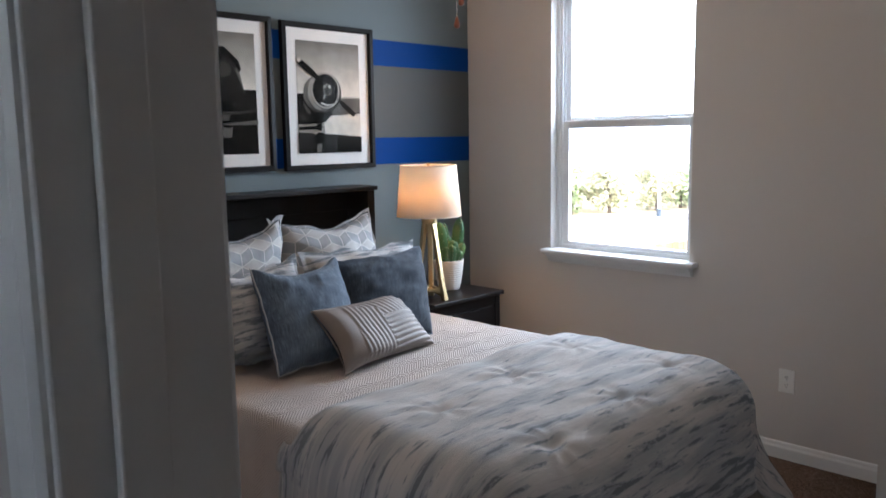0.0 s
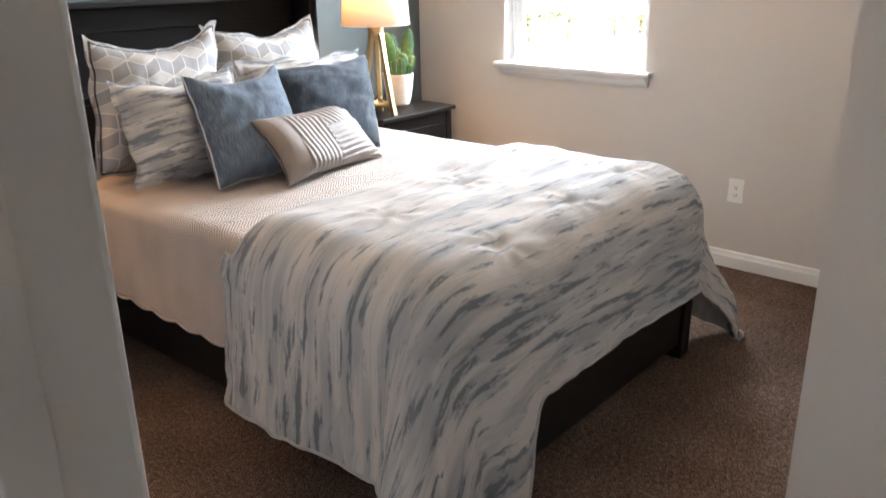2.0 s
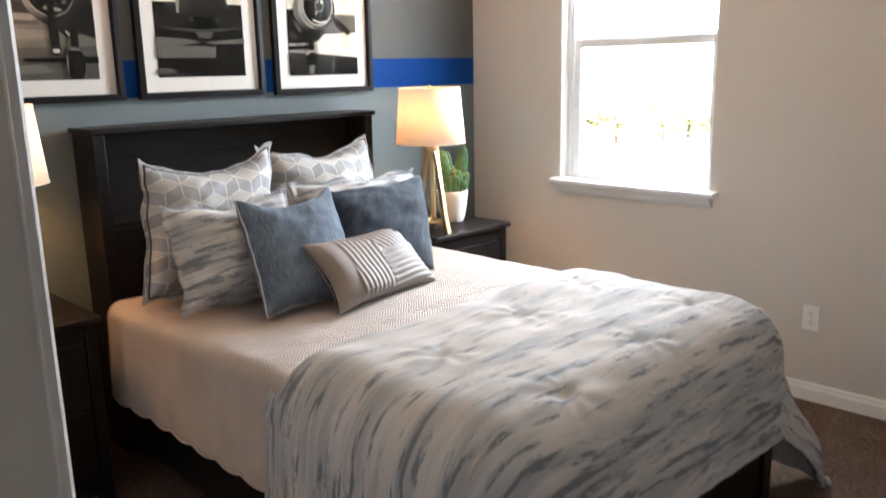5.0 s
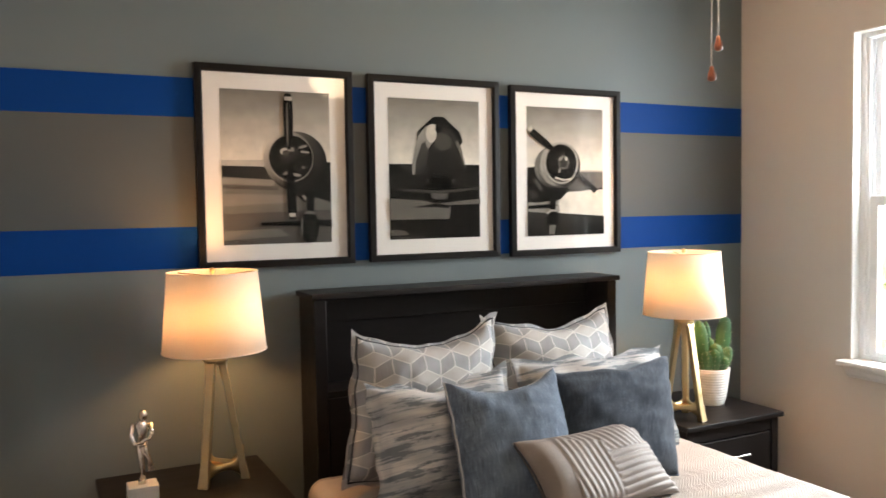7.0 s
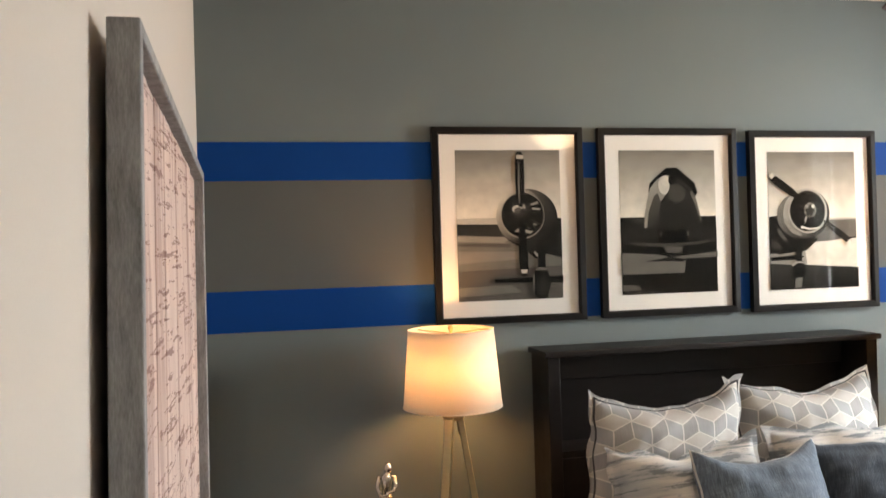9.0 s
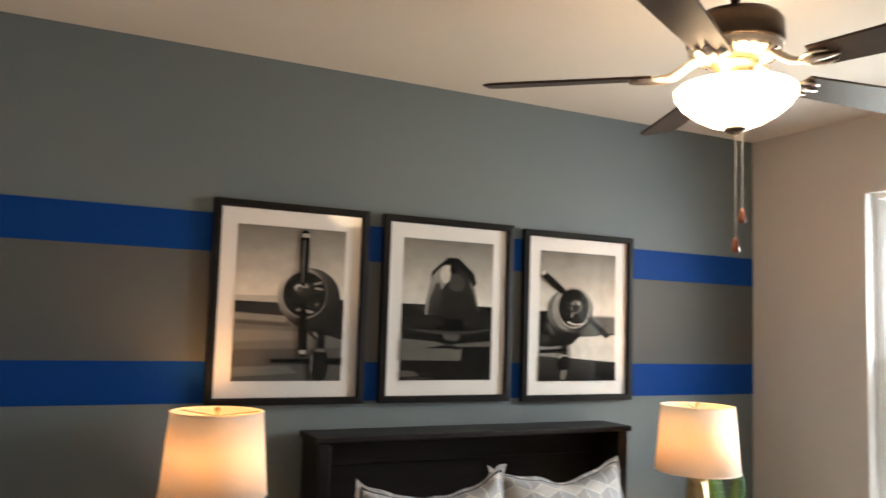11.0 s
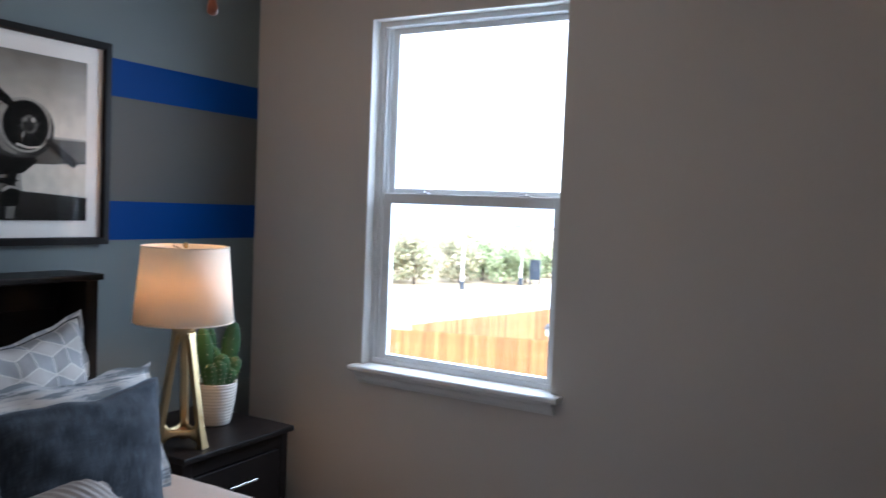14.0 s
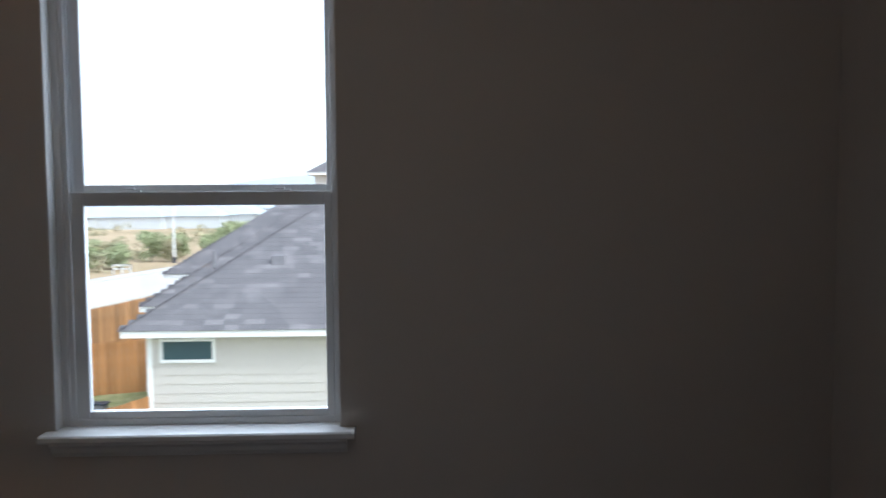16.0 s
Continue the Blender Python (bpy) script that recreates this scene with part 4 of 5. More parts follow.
    hub = lathe(bmesh.new(), [(0, 1.115), (0.034, 1.115), (0.042, 1.128), (0.042, 1.152), (0.034, 1.160), (0.012, 1.166), (0.012, 1.205), (0.018, 1.206), (0.018, 1.235), (0, 1.236)], (x, y, 0), 24)
    part("hub", hub, M["brass"], lamp, smooth=False)
    sh = lathe(bmesh.new(), [(0.174, 1.161), (0.151, 1.430)], (x, y, 0), 64)
    so = part("shade", sh, M["shade"], lamp, "off-white linen drum shade glowing warm", smooth=True)
    md = so.modifiers.new("thickness", "SOLIDIFY")
    md.thickness = 0.0015
    for rr, zz in ((0.174, 1.161), (0.151, 1.430)):
        rim = bmesh.new()
        tube(rim, [(x + rr * math.cos(2 * math.pi * i / 64), y + rr * math.sin(2 * math.pi * i / 64), zz) for i in range(64)], 0.0022, 6, closed=True)
        part("rim", rim, M["shade"], lamp, smooth=True)
    sp = bmesh.new()
    for k in range(3):
        a = turn + k * 2 * math.pi / 3 + 0.4
        tube(sp, [(x, y, 1.415), (x + 0.149 * math.cos(a), y + 0.149 * math.sin(a), 1.424)], 0.0022, 6)
    tube(sp, [(x + 0.03 * math.cos(q), y + 0.03 * math.sin(q), 1.21 + 0.2 * math.sin(math.pi * k / 16)) for k, q in ((k, 0 if k < 8 else math.pi) for k in range(17))], 0.002, 6)
    part("harp", sp, M["brass"], lamp)
    part("finial", lathe(bmesh.new(), [(0, 1.412), (0.006, 1.414), (0.005, 1.424), (0.010, 1.432), (0.010, 1.440), (0, 1.447)], (x, y, 0), 16), M["brass"], lamp, smooth=True)
    return lamp


table_lamp(-0.792, -0.425, radians(-78))
table_lamp(-2.754, -0.255, radians(-132))


# ---- potted cactus ----
px, py, pz = -0.512, -0.300, 0.707
cac = thing("potted_cactus", (px, py, pz), "green prickly cactus in a ribbed white ceramic pot", "plant")
prof = [(0, 0.0), (0.055, 0.0)]
for i in range(45):
    f = i / 44
    prof.append((0.057 + 0.029 * f ** 0.6 + 0.0018 * math.sin(f * 2 * math.pi * 13), 0.003 + 0.162 * f))
prof += [(0.087, 0.170), (0.080, 0.170), (0.077, 0.150), (0, 0.148)]
part("pot", lathe(bmesh.new(), prof, (px, py, pz), 48), M["pot"], cac, smooth=True)
peb = bmesh.new()
rng = random.Random(4)
for i in range(90):
    a, r = rng.uniform(0, 6.283), 0.073 * math.sqrt(rng.random())
    tmp = bmesh.new()
    bmesh.ops.create_icosphere(tmp, subdivisions=1, radius=rng.uniform(0.005, 0.009))
    merge(peb, tmp, Matrix.Translation((px + r * math.cos(a), py + r * math.sin(a), pz + 0.153)))
part("gravel", peb, M["pebble"], cac)["kind"] = "stuff"
PADS = [(-0.040, 0.004, 0.0, 0.250, 0.022, -0.14, 0.02), (0.050, -0.010, 0.0, 0.262, 0.025, 0.18, 0.0), (0.004, 0.030, 0.0, 0.235, 0.016, 0.0, 0.05), (0.002, -0.036, 0.0, 0.140, 0.024, -0.04, -0.06), (-0.010, -0.006, 0.0, 0.168, 0.021, -0.06, 0.0), (0.034, -0.046, 0.0, 0.128, 0.019, 0.34, -0.1), (-0.048, -0.030, 0.0, 0.110, 0.017, -0.24, -0.1), (0.030, 0.020, 0.0, 0.150, 0.019, 0.1, 0.1), (0.020, -0.050, 0.0, 0.085, 0.018, 0.10, -0.25), (-0.026, -0.046, 0.0, 0.120, 0.019, -0.10, -0.16), (0.058, 0.010, 0.0, 0.095, 0.016, 0.55, 0.1)]
for dx, dy, dz, hgt, rad, lx, ly in PADS:
    b0 = Vector((px + dx * 0.8, py + dy * 0.8, pz + 0.148))
    ax = Vector((lx, ly, 1)).normalized()
    sidev = Vector((0.8, 0.6, 0)).cross(ax).normalized()
    fw = ax.cross(sidev)
    bm, sp = bmesh.new(), bmesh.new()
    rings, n = [], 20
    for q in range(19):
        f = q / 18
        w_ = rad * (0.62 + 0.55 * math.sin(min(1, f * 1.15) * 2.2)) * (math.sqrt(max(0.0, 1 - max(0.0, (f - 0.72) / 0.28) ** 2)) if f > 0.72 else 1.0)
        cpt = b0 + ax * hgt * f
        ring_ = []
        for i in range(n):
            a = 2 * math.pi * i / n
            rr = 1.2 * max(w_, 0.0008) * (1 + 0.04 * math.cos(5 * a)) * (1 + 0.05 * noise.noise(Vector((a, f * 6, hgt * 40))))
            ring_.append(bm.verts.new(cpt + sidev * rr * math.cos(a) + fw * rr * 0.50 * math.sin(a)))
            if q % 3 == 1 and i % 4 == 0 and 1 < q < 18:
                pt = cpt + (sidev * math.cos(a) + fw * 0.50 * math.sin(a)) * rr * 1.03
                tmp = bmesh.new()
                bmesh.ops.create_icosphere(tmp, subdivisions=1, radius=0.0022)
                merge(sp, tmp, Matrix.Translation(pt))
        rings.append(ring_)
    for aa, bb in zip(rings, rings[1:]):
        for i in range(n):
            bm.faces.new((aa[i], aa[(i + 1) % n], bb[(i + 1) % n], bb[i]))
    pad = part("stem", bm, M["cactus"], cac, smooth=True)
    part("spines", sp, M["spine"], pad)["kind"] = "stuff"


# ---- little metal figure on a stone block ----
fx, fy = -3.010, -0.335
fig = thing("figurine", (fx, fy, 0.707), "abstract silver metal figure on a white stone block", "figurine")
part("stone_base", boxes((fx - 0.046, fx + 0.046, fy - 0.040, fy + 0.040, 0.707, 0.762), bevel=0.003), M["marble"], fig)
bm = bmesh.new()
tube(bm, [(fx, fy, 0.760), (fx + 0.002, fy, 0.800), (fx - 0.002, fy - 0.012, 0.850), (fx - 0.004, fy, 0.895)], [0.012, 0.008, 0.011, 0.014], 8)
tube(bm, [(fx + 0.026, fy - 0.02, 0.806), (fx + 0.022, fy - 0.004, 0.840), (fx + 0.008, fy - 0.016, 0.870), (fx + 0.004, fy, 0.895)], [0.009, 0.007, 0.011, 0.013], 8)
tube(bm, [(fx, fy, 0.888), (fx + 0.004, fy, 0.925), (fx + 0.004, fy, 0.955), (fx + 0.006, fy, 0.972)], [0.017, 0.018, 0.026, 0.010], 8, squash=0.65)
tube(bm, [(fx - 0.022, fy, 0.958), (fx - 0.030, fy - 0.006, 0.925), (fx - 0.022, fy - 0.022, 0.898), (fx + 0.006, fy - 0.026, 0.902)], [0.008, 0.0065, 0.006, 0.005], 7)
tube(bm, [(fx + 0.029, fy, 0.957), (fx + 0.033, fy - 0.008, 0.930), (fx + 0.024, fy - 0.022, 0.912), (fx - 0.002, fy - 0.026, 0.906)], [0.008, 0.0065, 0.006, 0.005], 7)
tmp = bmesh.new()
bmesh.ops.create_uvsphere(tmp, u_segments=14, v_segments=10, radius=0.017)
merge(bm, tmp, Matrix.Translation((fx + 0.008, fy - 0.004, 0.985)) @ Matrix.Rotation(0.3, 4, "X") @ Matrix.Diagonal((0.82, 0.95, 1.15, 1)))
box(bm, fx - 0.014, fx + 0.012, fy - 0.012, fy + 0.008, 0.761, 0.773, 0.002)
part("figure", bm, M["silver"], fig, "polished silver abstract figure", smooth=True)


# ---- framed aeroplane prints ----
def picture(x0, x1, z0, z1, shapes, label):
    pic = thing("picture_frame", ((x0 + x1) / 2, -0.003, z0), label, "picture", "aeroplane prints over the bed")
    fw = 0.027
    fr = bmesh.new()
    prof = [(0, -0.004), (0, -0.031), (fw * 0.8, -0.033), (fw, -0.029), (fw, -0.004)]
    corners = [(x0, z0, 1, 1), (x1, z0, -1, 1), (x1, z1, -1, -1), (x0, z1, 1, -1)]
    loops = [[fr.verts.new((cx + sx * u, yy, cz + sz * u)) for u, yy in prof] for cx, cz, sx, sz in corners]
    for a in range(4):
        b = (a + 1) % 4
        for i in range(len(prof)):
            j = (i + 1) % len(prof)
            fr.faces.new((loops[a][i], loops[a][j], loops[b][j], loops[b][i]))
    bmesh.ops.recalc_face_normals(fr, faces=fr.faces[:])
    part("frame", fr, M["frameblack"], pic, "black wooden frame")
    part("mat_board", boxes((x0 + fw - 0.002, x1 - fw + 0.002, -0.012, -0.006, z0 + fw - 0.002, z1 - fw + 0.002)), M["mat_board"], pic, "cream mat board")
    px0, px1, pz0, pz1 = x0 + 0.092, x1 - 0.092, z0 + 0.088, z1 - 0.088
    bm = bmesh.new()
    col = bm.loops.layers.float_color.new("tone")
    depth = [0]
    step_ = min(0.0004, 0.0095 / (len(shapes) + 2))

    def add(points, tone):
        depth[0] += 1
        y = -0.0128 - step_ * depth[0]
        f = bm.faces.new([bm.verts.new((px0 + (px1 - px0) * min(1, max(0, u)), y, pz0 + (pz1 - pz0) * min(1, max(0, v)))) for u, v in points])
        f.normal_update()
        if f.normal.y > 0:
            f.normal_flip()
        for lp in f.loops:
            v = (lp.vert.co.z - pz0) / (pz1 - pz0)
            u = (lp.vert.co.x - px0) / (px1 - px0)
            g = tone(u, v) if callable(tone) else tone
            g = 1.3 * g ** 1.25
            lp[col] = (g * 0.96, g * 0.88, g * 0.76, 1)

    asp = (pz1 - pz0) / (px1 - px0)
    for kind, tone, *a in shapes:
        if kind == "poly":
            add(a[0], tone)
        elif kind == "oval":
            cx, cy, rx, ry = a
            add([(cx + rx * math.cos(2 * math.pi * i / 40), cy + ry / asp * math.sin(2 * math.pi * i / 40)) for i in range(40)], tone)
        elif kind == "blade":
            cx, cy, ang, length, width = a
            dx, dy = math.cos(ang), math.sin(ang)
            pts = []
            for f, wd in ((0.05, 0.4), (0.3, 0.9), (0.6, 1.0), (0.85, 0.95), (0.97, 0.7), (1.0, 0.3)):
                pts.append((cx + dx * length * f - dy * width * wd, cy + (dy * length * f + dx * width * wd) / asp))
            for f, wd in ((1.0, 0.3), (0.97, 0.7), (0.85, 0.95), (0.6, 1.0), (0.3, 0.9), (0.05, 0.4)):
                pts.append((cx + dx * length * f + dy * width * wd, cy + (dy * length * f - dx * width * wd) / asp))
            add(pts, tone)
        elif kind == "spokes":
            cx, cy, r0, r1, count, ph = a
            depth[0] += 1
            for k in range(count):
                depth[0] -= 1
                an = ph + 2 * math.pi * k / count
                w2 = 0.012
                add([(cx + r0 * math.cos(an - w2 * 3), cy + r0 / asp * math.sin(an - w2 * 3)), (cx + r1 * math.cos(an - w2), cy + r1 / asp * math.sin(an - w2)), (cx + r1 * math.cos(an + w2), cy + r1 / asp * math.sin(an + w2)), (cx + r0 * math.cos(an + w2 * 3), cy + r0 / asp * math.sin(an + w2 * 3))], tone)
    part("print", bm, M["print"], pic, "black and white aeroplane photograph")
    gl = bmesh.new()
    gl.faces.new([gl.verts.new(q) for q in ((x0 + fw - 0.004, -0.024, z0 + fw - 0.004), (x1 - fw + 0.004, -0.024, z0 + fw - 0.004), (x1 - fw + 0.004, -0.024, z1 - fw + 0.004), (x0 + fw - 0.004, -0.024, z1 - fw + 0.004))])
    g = part("glazing", gl, M["picglass"], pic, "clear glass")
    g.visible_shadow = False
    return pic


def sky_tone(u, v):
    return 0.24 + 0.44 * max(0.0, min(1.0, (1 - v) / 0.45))


def band_tone(lo, hi):
    return lambda u, v: lo + (hi - lo) * u


def round_tone(cx, cy, r, lo, hi):
    return lambda u, v: lo + (hi - lo) * max(0.0, min(1.0, 0.5 + ((v - cy) - (u - cx) * 0.8) / (2 * r))) ** 1.6


def fall_tone(lo, hi):
    return lambda u, v: lo + (hi - lo) * v


FULL = [(0, 0), (1, 0), (1, 1), (0, 1)]
SKY = [(0, 0.42), (1, 0.42), (1, 0.55), (1, 0.78), (1, 1), (0, 1), (0, 0.78), (0, 0.55)]
one = [
    ("poly", 0.13, FULL), ("poly", sky_tone, SKY),
    ("poly", 0.20, [(0, 0.20), (1, 0.22), (1, 0.45), (0, 0.45)]), ("poly", 0.30, [(0, 0.43), (0.5, 0.42), (0.45, 0.38), (0, 0.395)]),
    ("poly", 0.13, [(0, 0.385), (0.5, 0.375), (0.5, 0.35), (0, 0.365)]), ("poly", 0.26, [(0, 0.33), (0.6, 0.32), (0.6, 0.27), (0, 0.25)]), ("poly", 0.19, [(0, 0.235), (0.6, 0.245), (0.6, 0.22), (0, 0.20)]), ("poly", 0.21, [(0, 0.09), (0.5, 0.10), (0.6, 0.05), (0, 0.03)]),
    ("poly", 0.50, [(0, 0.545), (0.42, 0.55), (0.42, 0.505), (0, 0.51)]), ("poly", band_tone(0.03, 0.10), [(0, 0.51), (0.42, 0.505), (0.46, 0.42), (0, 0.44)]),
    ("poly", 0.025, [(0.52, 0.42), (0.95, 0.54), (1, 0.54), (1, 0.27), (0.86, 0.30), (0.74, 0.27), (0.60, 0.36)]),
    ("oval", round_tone(0.60, 0.54, 0.19, 0.02, 0.20), 0.680, 0.540, 0.285, 0.275), ("oval", round_tone(0.56, 0.56, 0.20, 0.03, 0.55), 0.612, 0.555, 0.240, 0.250),
    ("oval", 0.36, 0.625, 0.563, 0.212, 0.215), ("oval", 0.05, 0.627, 0.564, 0.205, 0.207), ("oval", 0.010, 0.628, 0.565, 0.195, 0.197),
    ("spokes", 0.16, 0.628, 0.565, 0.08, 0.165, 9, 0.2), ("spokes", 0.04, 0.628, 0.565, 0.06, 0.18, 9, 0.55), ("poly", 0.38, [(0.72, 0.615), (0.80, 0.605), (0.79, 0.595), (0.72, 0.60)]), ("poly", 0.30, [(0.70, 0.64), (0.77, 0.655), (0.78, 0.64), (0.71, 0.625)]),
    ("oval", 0.22, 0.74, 0.50, 0.018, 0.014), ("poly", 0.34, [(0.54, 0.455), (0.70, 0.44), (0.72, 0.455), (0.57, 0.475)]), ("poly", 0.03, [(0.44, 0.545), (0.60, 0.55), (0.60, 0.52), (0.46, 0.515)]),
    ("oval", 0.06, 0.60, 0.60, 0.085, 0.075), ("oval", 0.50, 0.575, 0.605, 0.050, 0.035), ("oval", 0.12, 0.585, 0.595, 0.042, 0.028), ("oval", 0.32, 0.628, 0.615, 0.026, 0.03), ("oval", 0.05, 0.63, 0.58, 0.03, 0.04),
    ("blade", 0.010, 0.605, 0.60, math.pi / 2, 0.535, 0.046), ("poly", 0.22, [(0.585, 0.76), (0.595, 0.92), (0.602, 0.92), (0.60, 0.64), (0.592, 0.64)]), ("blade", 0.008, 0.61, 0.53, -math.pi / 2 + 0.03, 0.52, 0.044),
    ("poly", 0.55, [(0.575, 0.965), (0.642, 0.965), (0.644, 0.94), (0.572, 0.94)]), ("poly", 0.6, [(0.59, 0.20), (0.655, 0.20), (0.65, 0.175), (0.598, 0.175)]), ("poly", 0.4, [(0.72, 0.31), (0.75, 0.28), (0.79, 0.31), (0.785, 0.325), (0.75, 0.30), (0.73, 0.325)]),
    ("poly", 0.010, [(0.33, 0.142), (1, 0.152), (1, 0.105), (0.34, 0.118)]), ("poly", 0.015, [(0.76, 0.34), (0.83, 0.34), (0.83, 0.20), (0.755, 0.20)]),
    ("oval", 0.008, 0.785, 0.105, 0.088, 0.155), ("poly", 0.28, [(0.705, 0.16), (0.72, 0.17), (0.715, 0.05), (0.702, 0.06)]), ("poly", 0.22, [(0.73, 0.205), (0.79, 0.215), (0.84, 0.20), (0.83, 0.19), (0.74, 0.192)]), ("oval", 0.03, 0.80, 0.09, 0.045, 0.09),
]
two = [
    ("poly", 0.018, FULL), ("poly", sky_tone, [(0, 0.535), (1, 0.535), (1, 0.55), (1, 0.78), (1, 1), (0, 1), (0, 0.78), (0, 0.55)]),
    ("poly", 0.07, [(0.10, 0.53), (0.25, 0.52), (0.25, 0.485), (0.18, 0.485)]), ("poly", 0.035, [(0, 0.47), (1, 0.47), (1, 0.37), (0, 0.37)]),
    ("poly", 0.016, [(0.295, 0.71), (0.31, 0.77), (0.485, 0.878), (0.60, 0.878), (0.78, 0.77), (0.81, 0.70), (0.7, 0.6), (0.4, 0.6)]),
    ("poly", 0.34, [(0.245, 0.46), (0.245, 0.54), (0.275, 0.64), (0.31, 0.735), (0.39, 0.80), (0.46, 0.825), (0.56, 0.82), (0.50, 0.72), (0.40, 0.62), (0.36, 0.46)]),
    ("poly", round_tone(0.45, 0.7, 0.3, 0.03, 0.24), [(0.27, 0.46), (0.29, 0.57), (0.35, 0.68), (0.39, 0.70), (0.43, 0.62), (0.42, 0.46)]),
    ("poly", fall_tone(0.005, 0.07), [(0.40, 0.44), (0.41, 0.60), (0.45, 0.66), (0.51, 0.74), (0.56, 0.81), (0.66, 0.79), (0.75, 0.72), (0.80, 0.62), (0.845, 0.48), (0.85, 0.42)]),
    ("poly", 0.20, [(0.74, 0.72), (0.79, 0.66), (0.845, 0.50), (0.835, 0.49), (0.78, 0.61), (0.73, 0.69)]),
    ("poly", 0.11, [(0.49, 0.67), (0.52, 0.76), (0.60, 0.76), (0.68, 0.72), (0.66, 0.65), (0.57, 0.63)]), ("oval", 0.60, 0.455, 0.755, 0.058, 0.09), ("oval", 0.66, 0.475, 0.785, 0.045, 0.05), ("oval", 0.012, 0.535, 0.79, 0.035, 0.045),
    ("poly", 0.006, [(0.40, 0.44), (0.69, 0.44), (0.70, 0.36), (0.41, 0.36)]), ("poly", 0.22, [(0.395, 0.43), (0.41, 0.43), (0.41, 0.40), (0.40, 0.40)]), ("poly", 0.22, [(0.685, 0.43), (0.70, 0.43), (0.695, 0.40), (0.68, 0.40)]),
    ("poly", 0.09, [(0, 0.365), (0.3, 0.355), (0.5, 0.345), (0.75, 0.355), (1, 0.375), (1, 0.36), (0.75, 0.335), (0.5, 0.325), (0.2, 0.335)]), ("poly", 0.14, [(0.43, 0.325), (0.64, 0.325), (0.60, 0.28), (0.46, 0.285)]),
    ("poly", 0.19, [(0, 0.29), (0.35, 0.275), (0.5, 0.25), (1, 0.285), (1, 0.245), (0.66, 0.24), (0.64, 0.14), (0, 0.14)]), ("poly", 0.02, [(0.23, 0.225), (0.50, 0.255), (0.66, 0.235), (0.62, 0.215), (0.52, 0.225)]),
    ("poly", 0.15, [(0, 0.07), (0.14, 0.065), (0.20, 0.03), (0, 0.025)]), ("poly", 0.08, [(0.03, 0.02), (0.36, 0.02), (0.36, 0.008), (0.03, 0.005)]),
]
three = [
    ("poly", 0.05, FULL), ("poly", sky_tone, SKY), ("poly", 0.62, [(0.30, 0.35), (1, 0.36), (1, 0.14), (0.36, 0.17)]), ("poly", 0.34, [(0, 0.26), (0.4, 0.28), (0.42, 0.17), (0, 0.19)]),
    ("poly", band_tone(0.06, 0.20), [(0.60, 0.505), (1, 0.505), (1, 0.375), (0.70, 0.345), (0.5, 0.34)]), ("poly", 0.45, [(0.68, 0.515), (1, 0.512), (1, 0.50), (0.68, 0.50)]),
    ("poly", 0.015, [(0.0, 0.53), (0.15, 0.54), (0.55, 0.36), (0.42, 0.28), (0.1, 0.255), (0, 0.28)]), ("poly", 0.12, [(0.07, 0.44), (0.12, 0.44), (0.20, 0.36), (0.16, 0.35)]), ("poly", 0.07, [(0.02, 0.36), (0.10, 0.34), (0.14, 0.29), (0.03, 0.30)]),
    ("oval", round_tone(0.38, 0.54, 0.2, 0.03, 0.22), 0.36, 0.535, 0.27, 0.235), ("oval", round_tone(0.42, 0.52, 0.2, 0.06, 0.40), 0.425, 0.550, 0.265, 0.250), ("oval", 0.42, 0.44, 0.565, 0.222, 0.222), ("oval", 0.10, 0.437, 0.567, 0.205, 0.207), ("oval", 0.010, 0.435, 0.568, 0.192, 0.196),
    ("poly", 0.30, [(0.17, 0.52), (0.26, 0.44), (0.36, 0.40), (0.36, 0.385), (0.25, 0.41), (0.16, 0.49)]), ("spokes", 0.18, 0.45, 0.56, 0.05, 0.15, 11, 0.3), ("spokes", 0.04, 0.45, 0.56, 0.07, 0.17, 11, 0.55),
    ("poly", 0.60, [(0.35, 0.445), (0.45, 0.428), (0.56, 0.438), (0.57, 0.45), (0.46, 0.44), (0.36, 0.46)]), ("oval", 0.20, 0.465, 0.575, 0.07, 0.075), ("oval", 0.03, 0.462, 0.57, 0.05, 0.055), ("spokes", 0.50, 0.465, 0.575, 0.015, 0.085, 7, 0.9), ("oval", 0.06, 0.47, 0.58, 0.025, 0.03), ("oval", 0.55, 0.495, 0.60, 0.018, 0.02), ("oval", 0.30, 0.425, 0.60, 0.022, 0.016), ("poly", 0.40, [(0.39, 0.50), (0.41, 0.53), (0.425, 0.52), (0.405, 0.485)]),
    ("blade", 0.012, 0.36, 0.655, radians(146), 0.415, 0.043), ("blade", 0.05, 0.60, 0.50, radians(-36), 0.40, 0.035), ("poly", 0.60, [(0.005, 0.825), (0.04, 0.85), (0.065, 0.825), (0.03, 0.80)]), ("poly", 0.65, [(0.865, 0.325), (0.91, 0.355), (0.93, 0.335), (0.89, 0.30)]),
    ("poly", 0.012, [(0, 0.235), (0.3, 0.25), (0.38, 0.235), (0.3, 0.215), (0, 0.21)]), ("poly", fall_tone(0.02, 0.25), [(0, 0.185), (0.4, 0.175), (1, 0.145), (1, 0.0), (0, 0.0)]), ("poly", 0.012, [(0.28, 0.30), (0.36, 0.30), (0.34, 0.18), (0.27, 0.18)]),
    ("oval", 0.008, 0.305, 0.135, 0.082, 0.115), ("poly", 0.40, [(0.22, 0.175), (0.27, 0.205), (0.35, 0.20), (0.37, 0.185), (0.30, 0.19), (0.24, 0.165)]), ("poly", 0.22, [(0.27, 0.08), (0.35, 0.085), (0.33, 0.01), (0.26, 0.01)]),
]
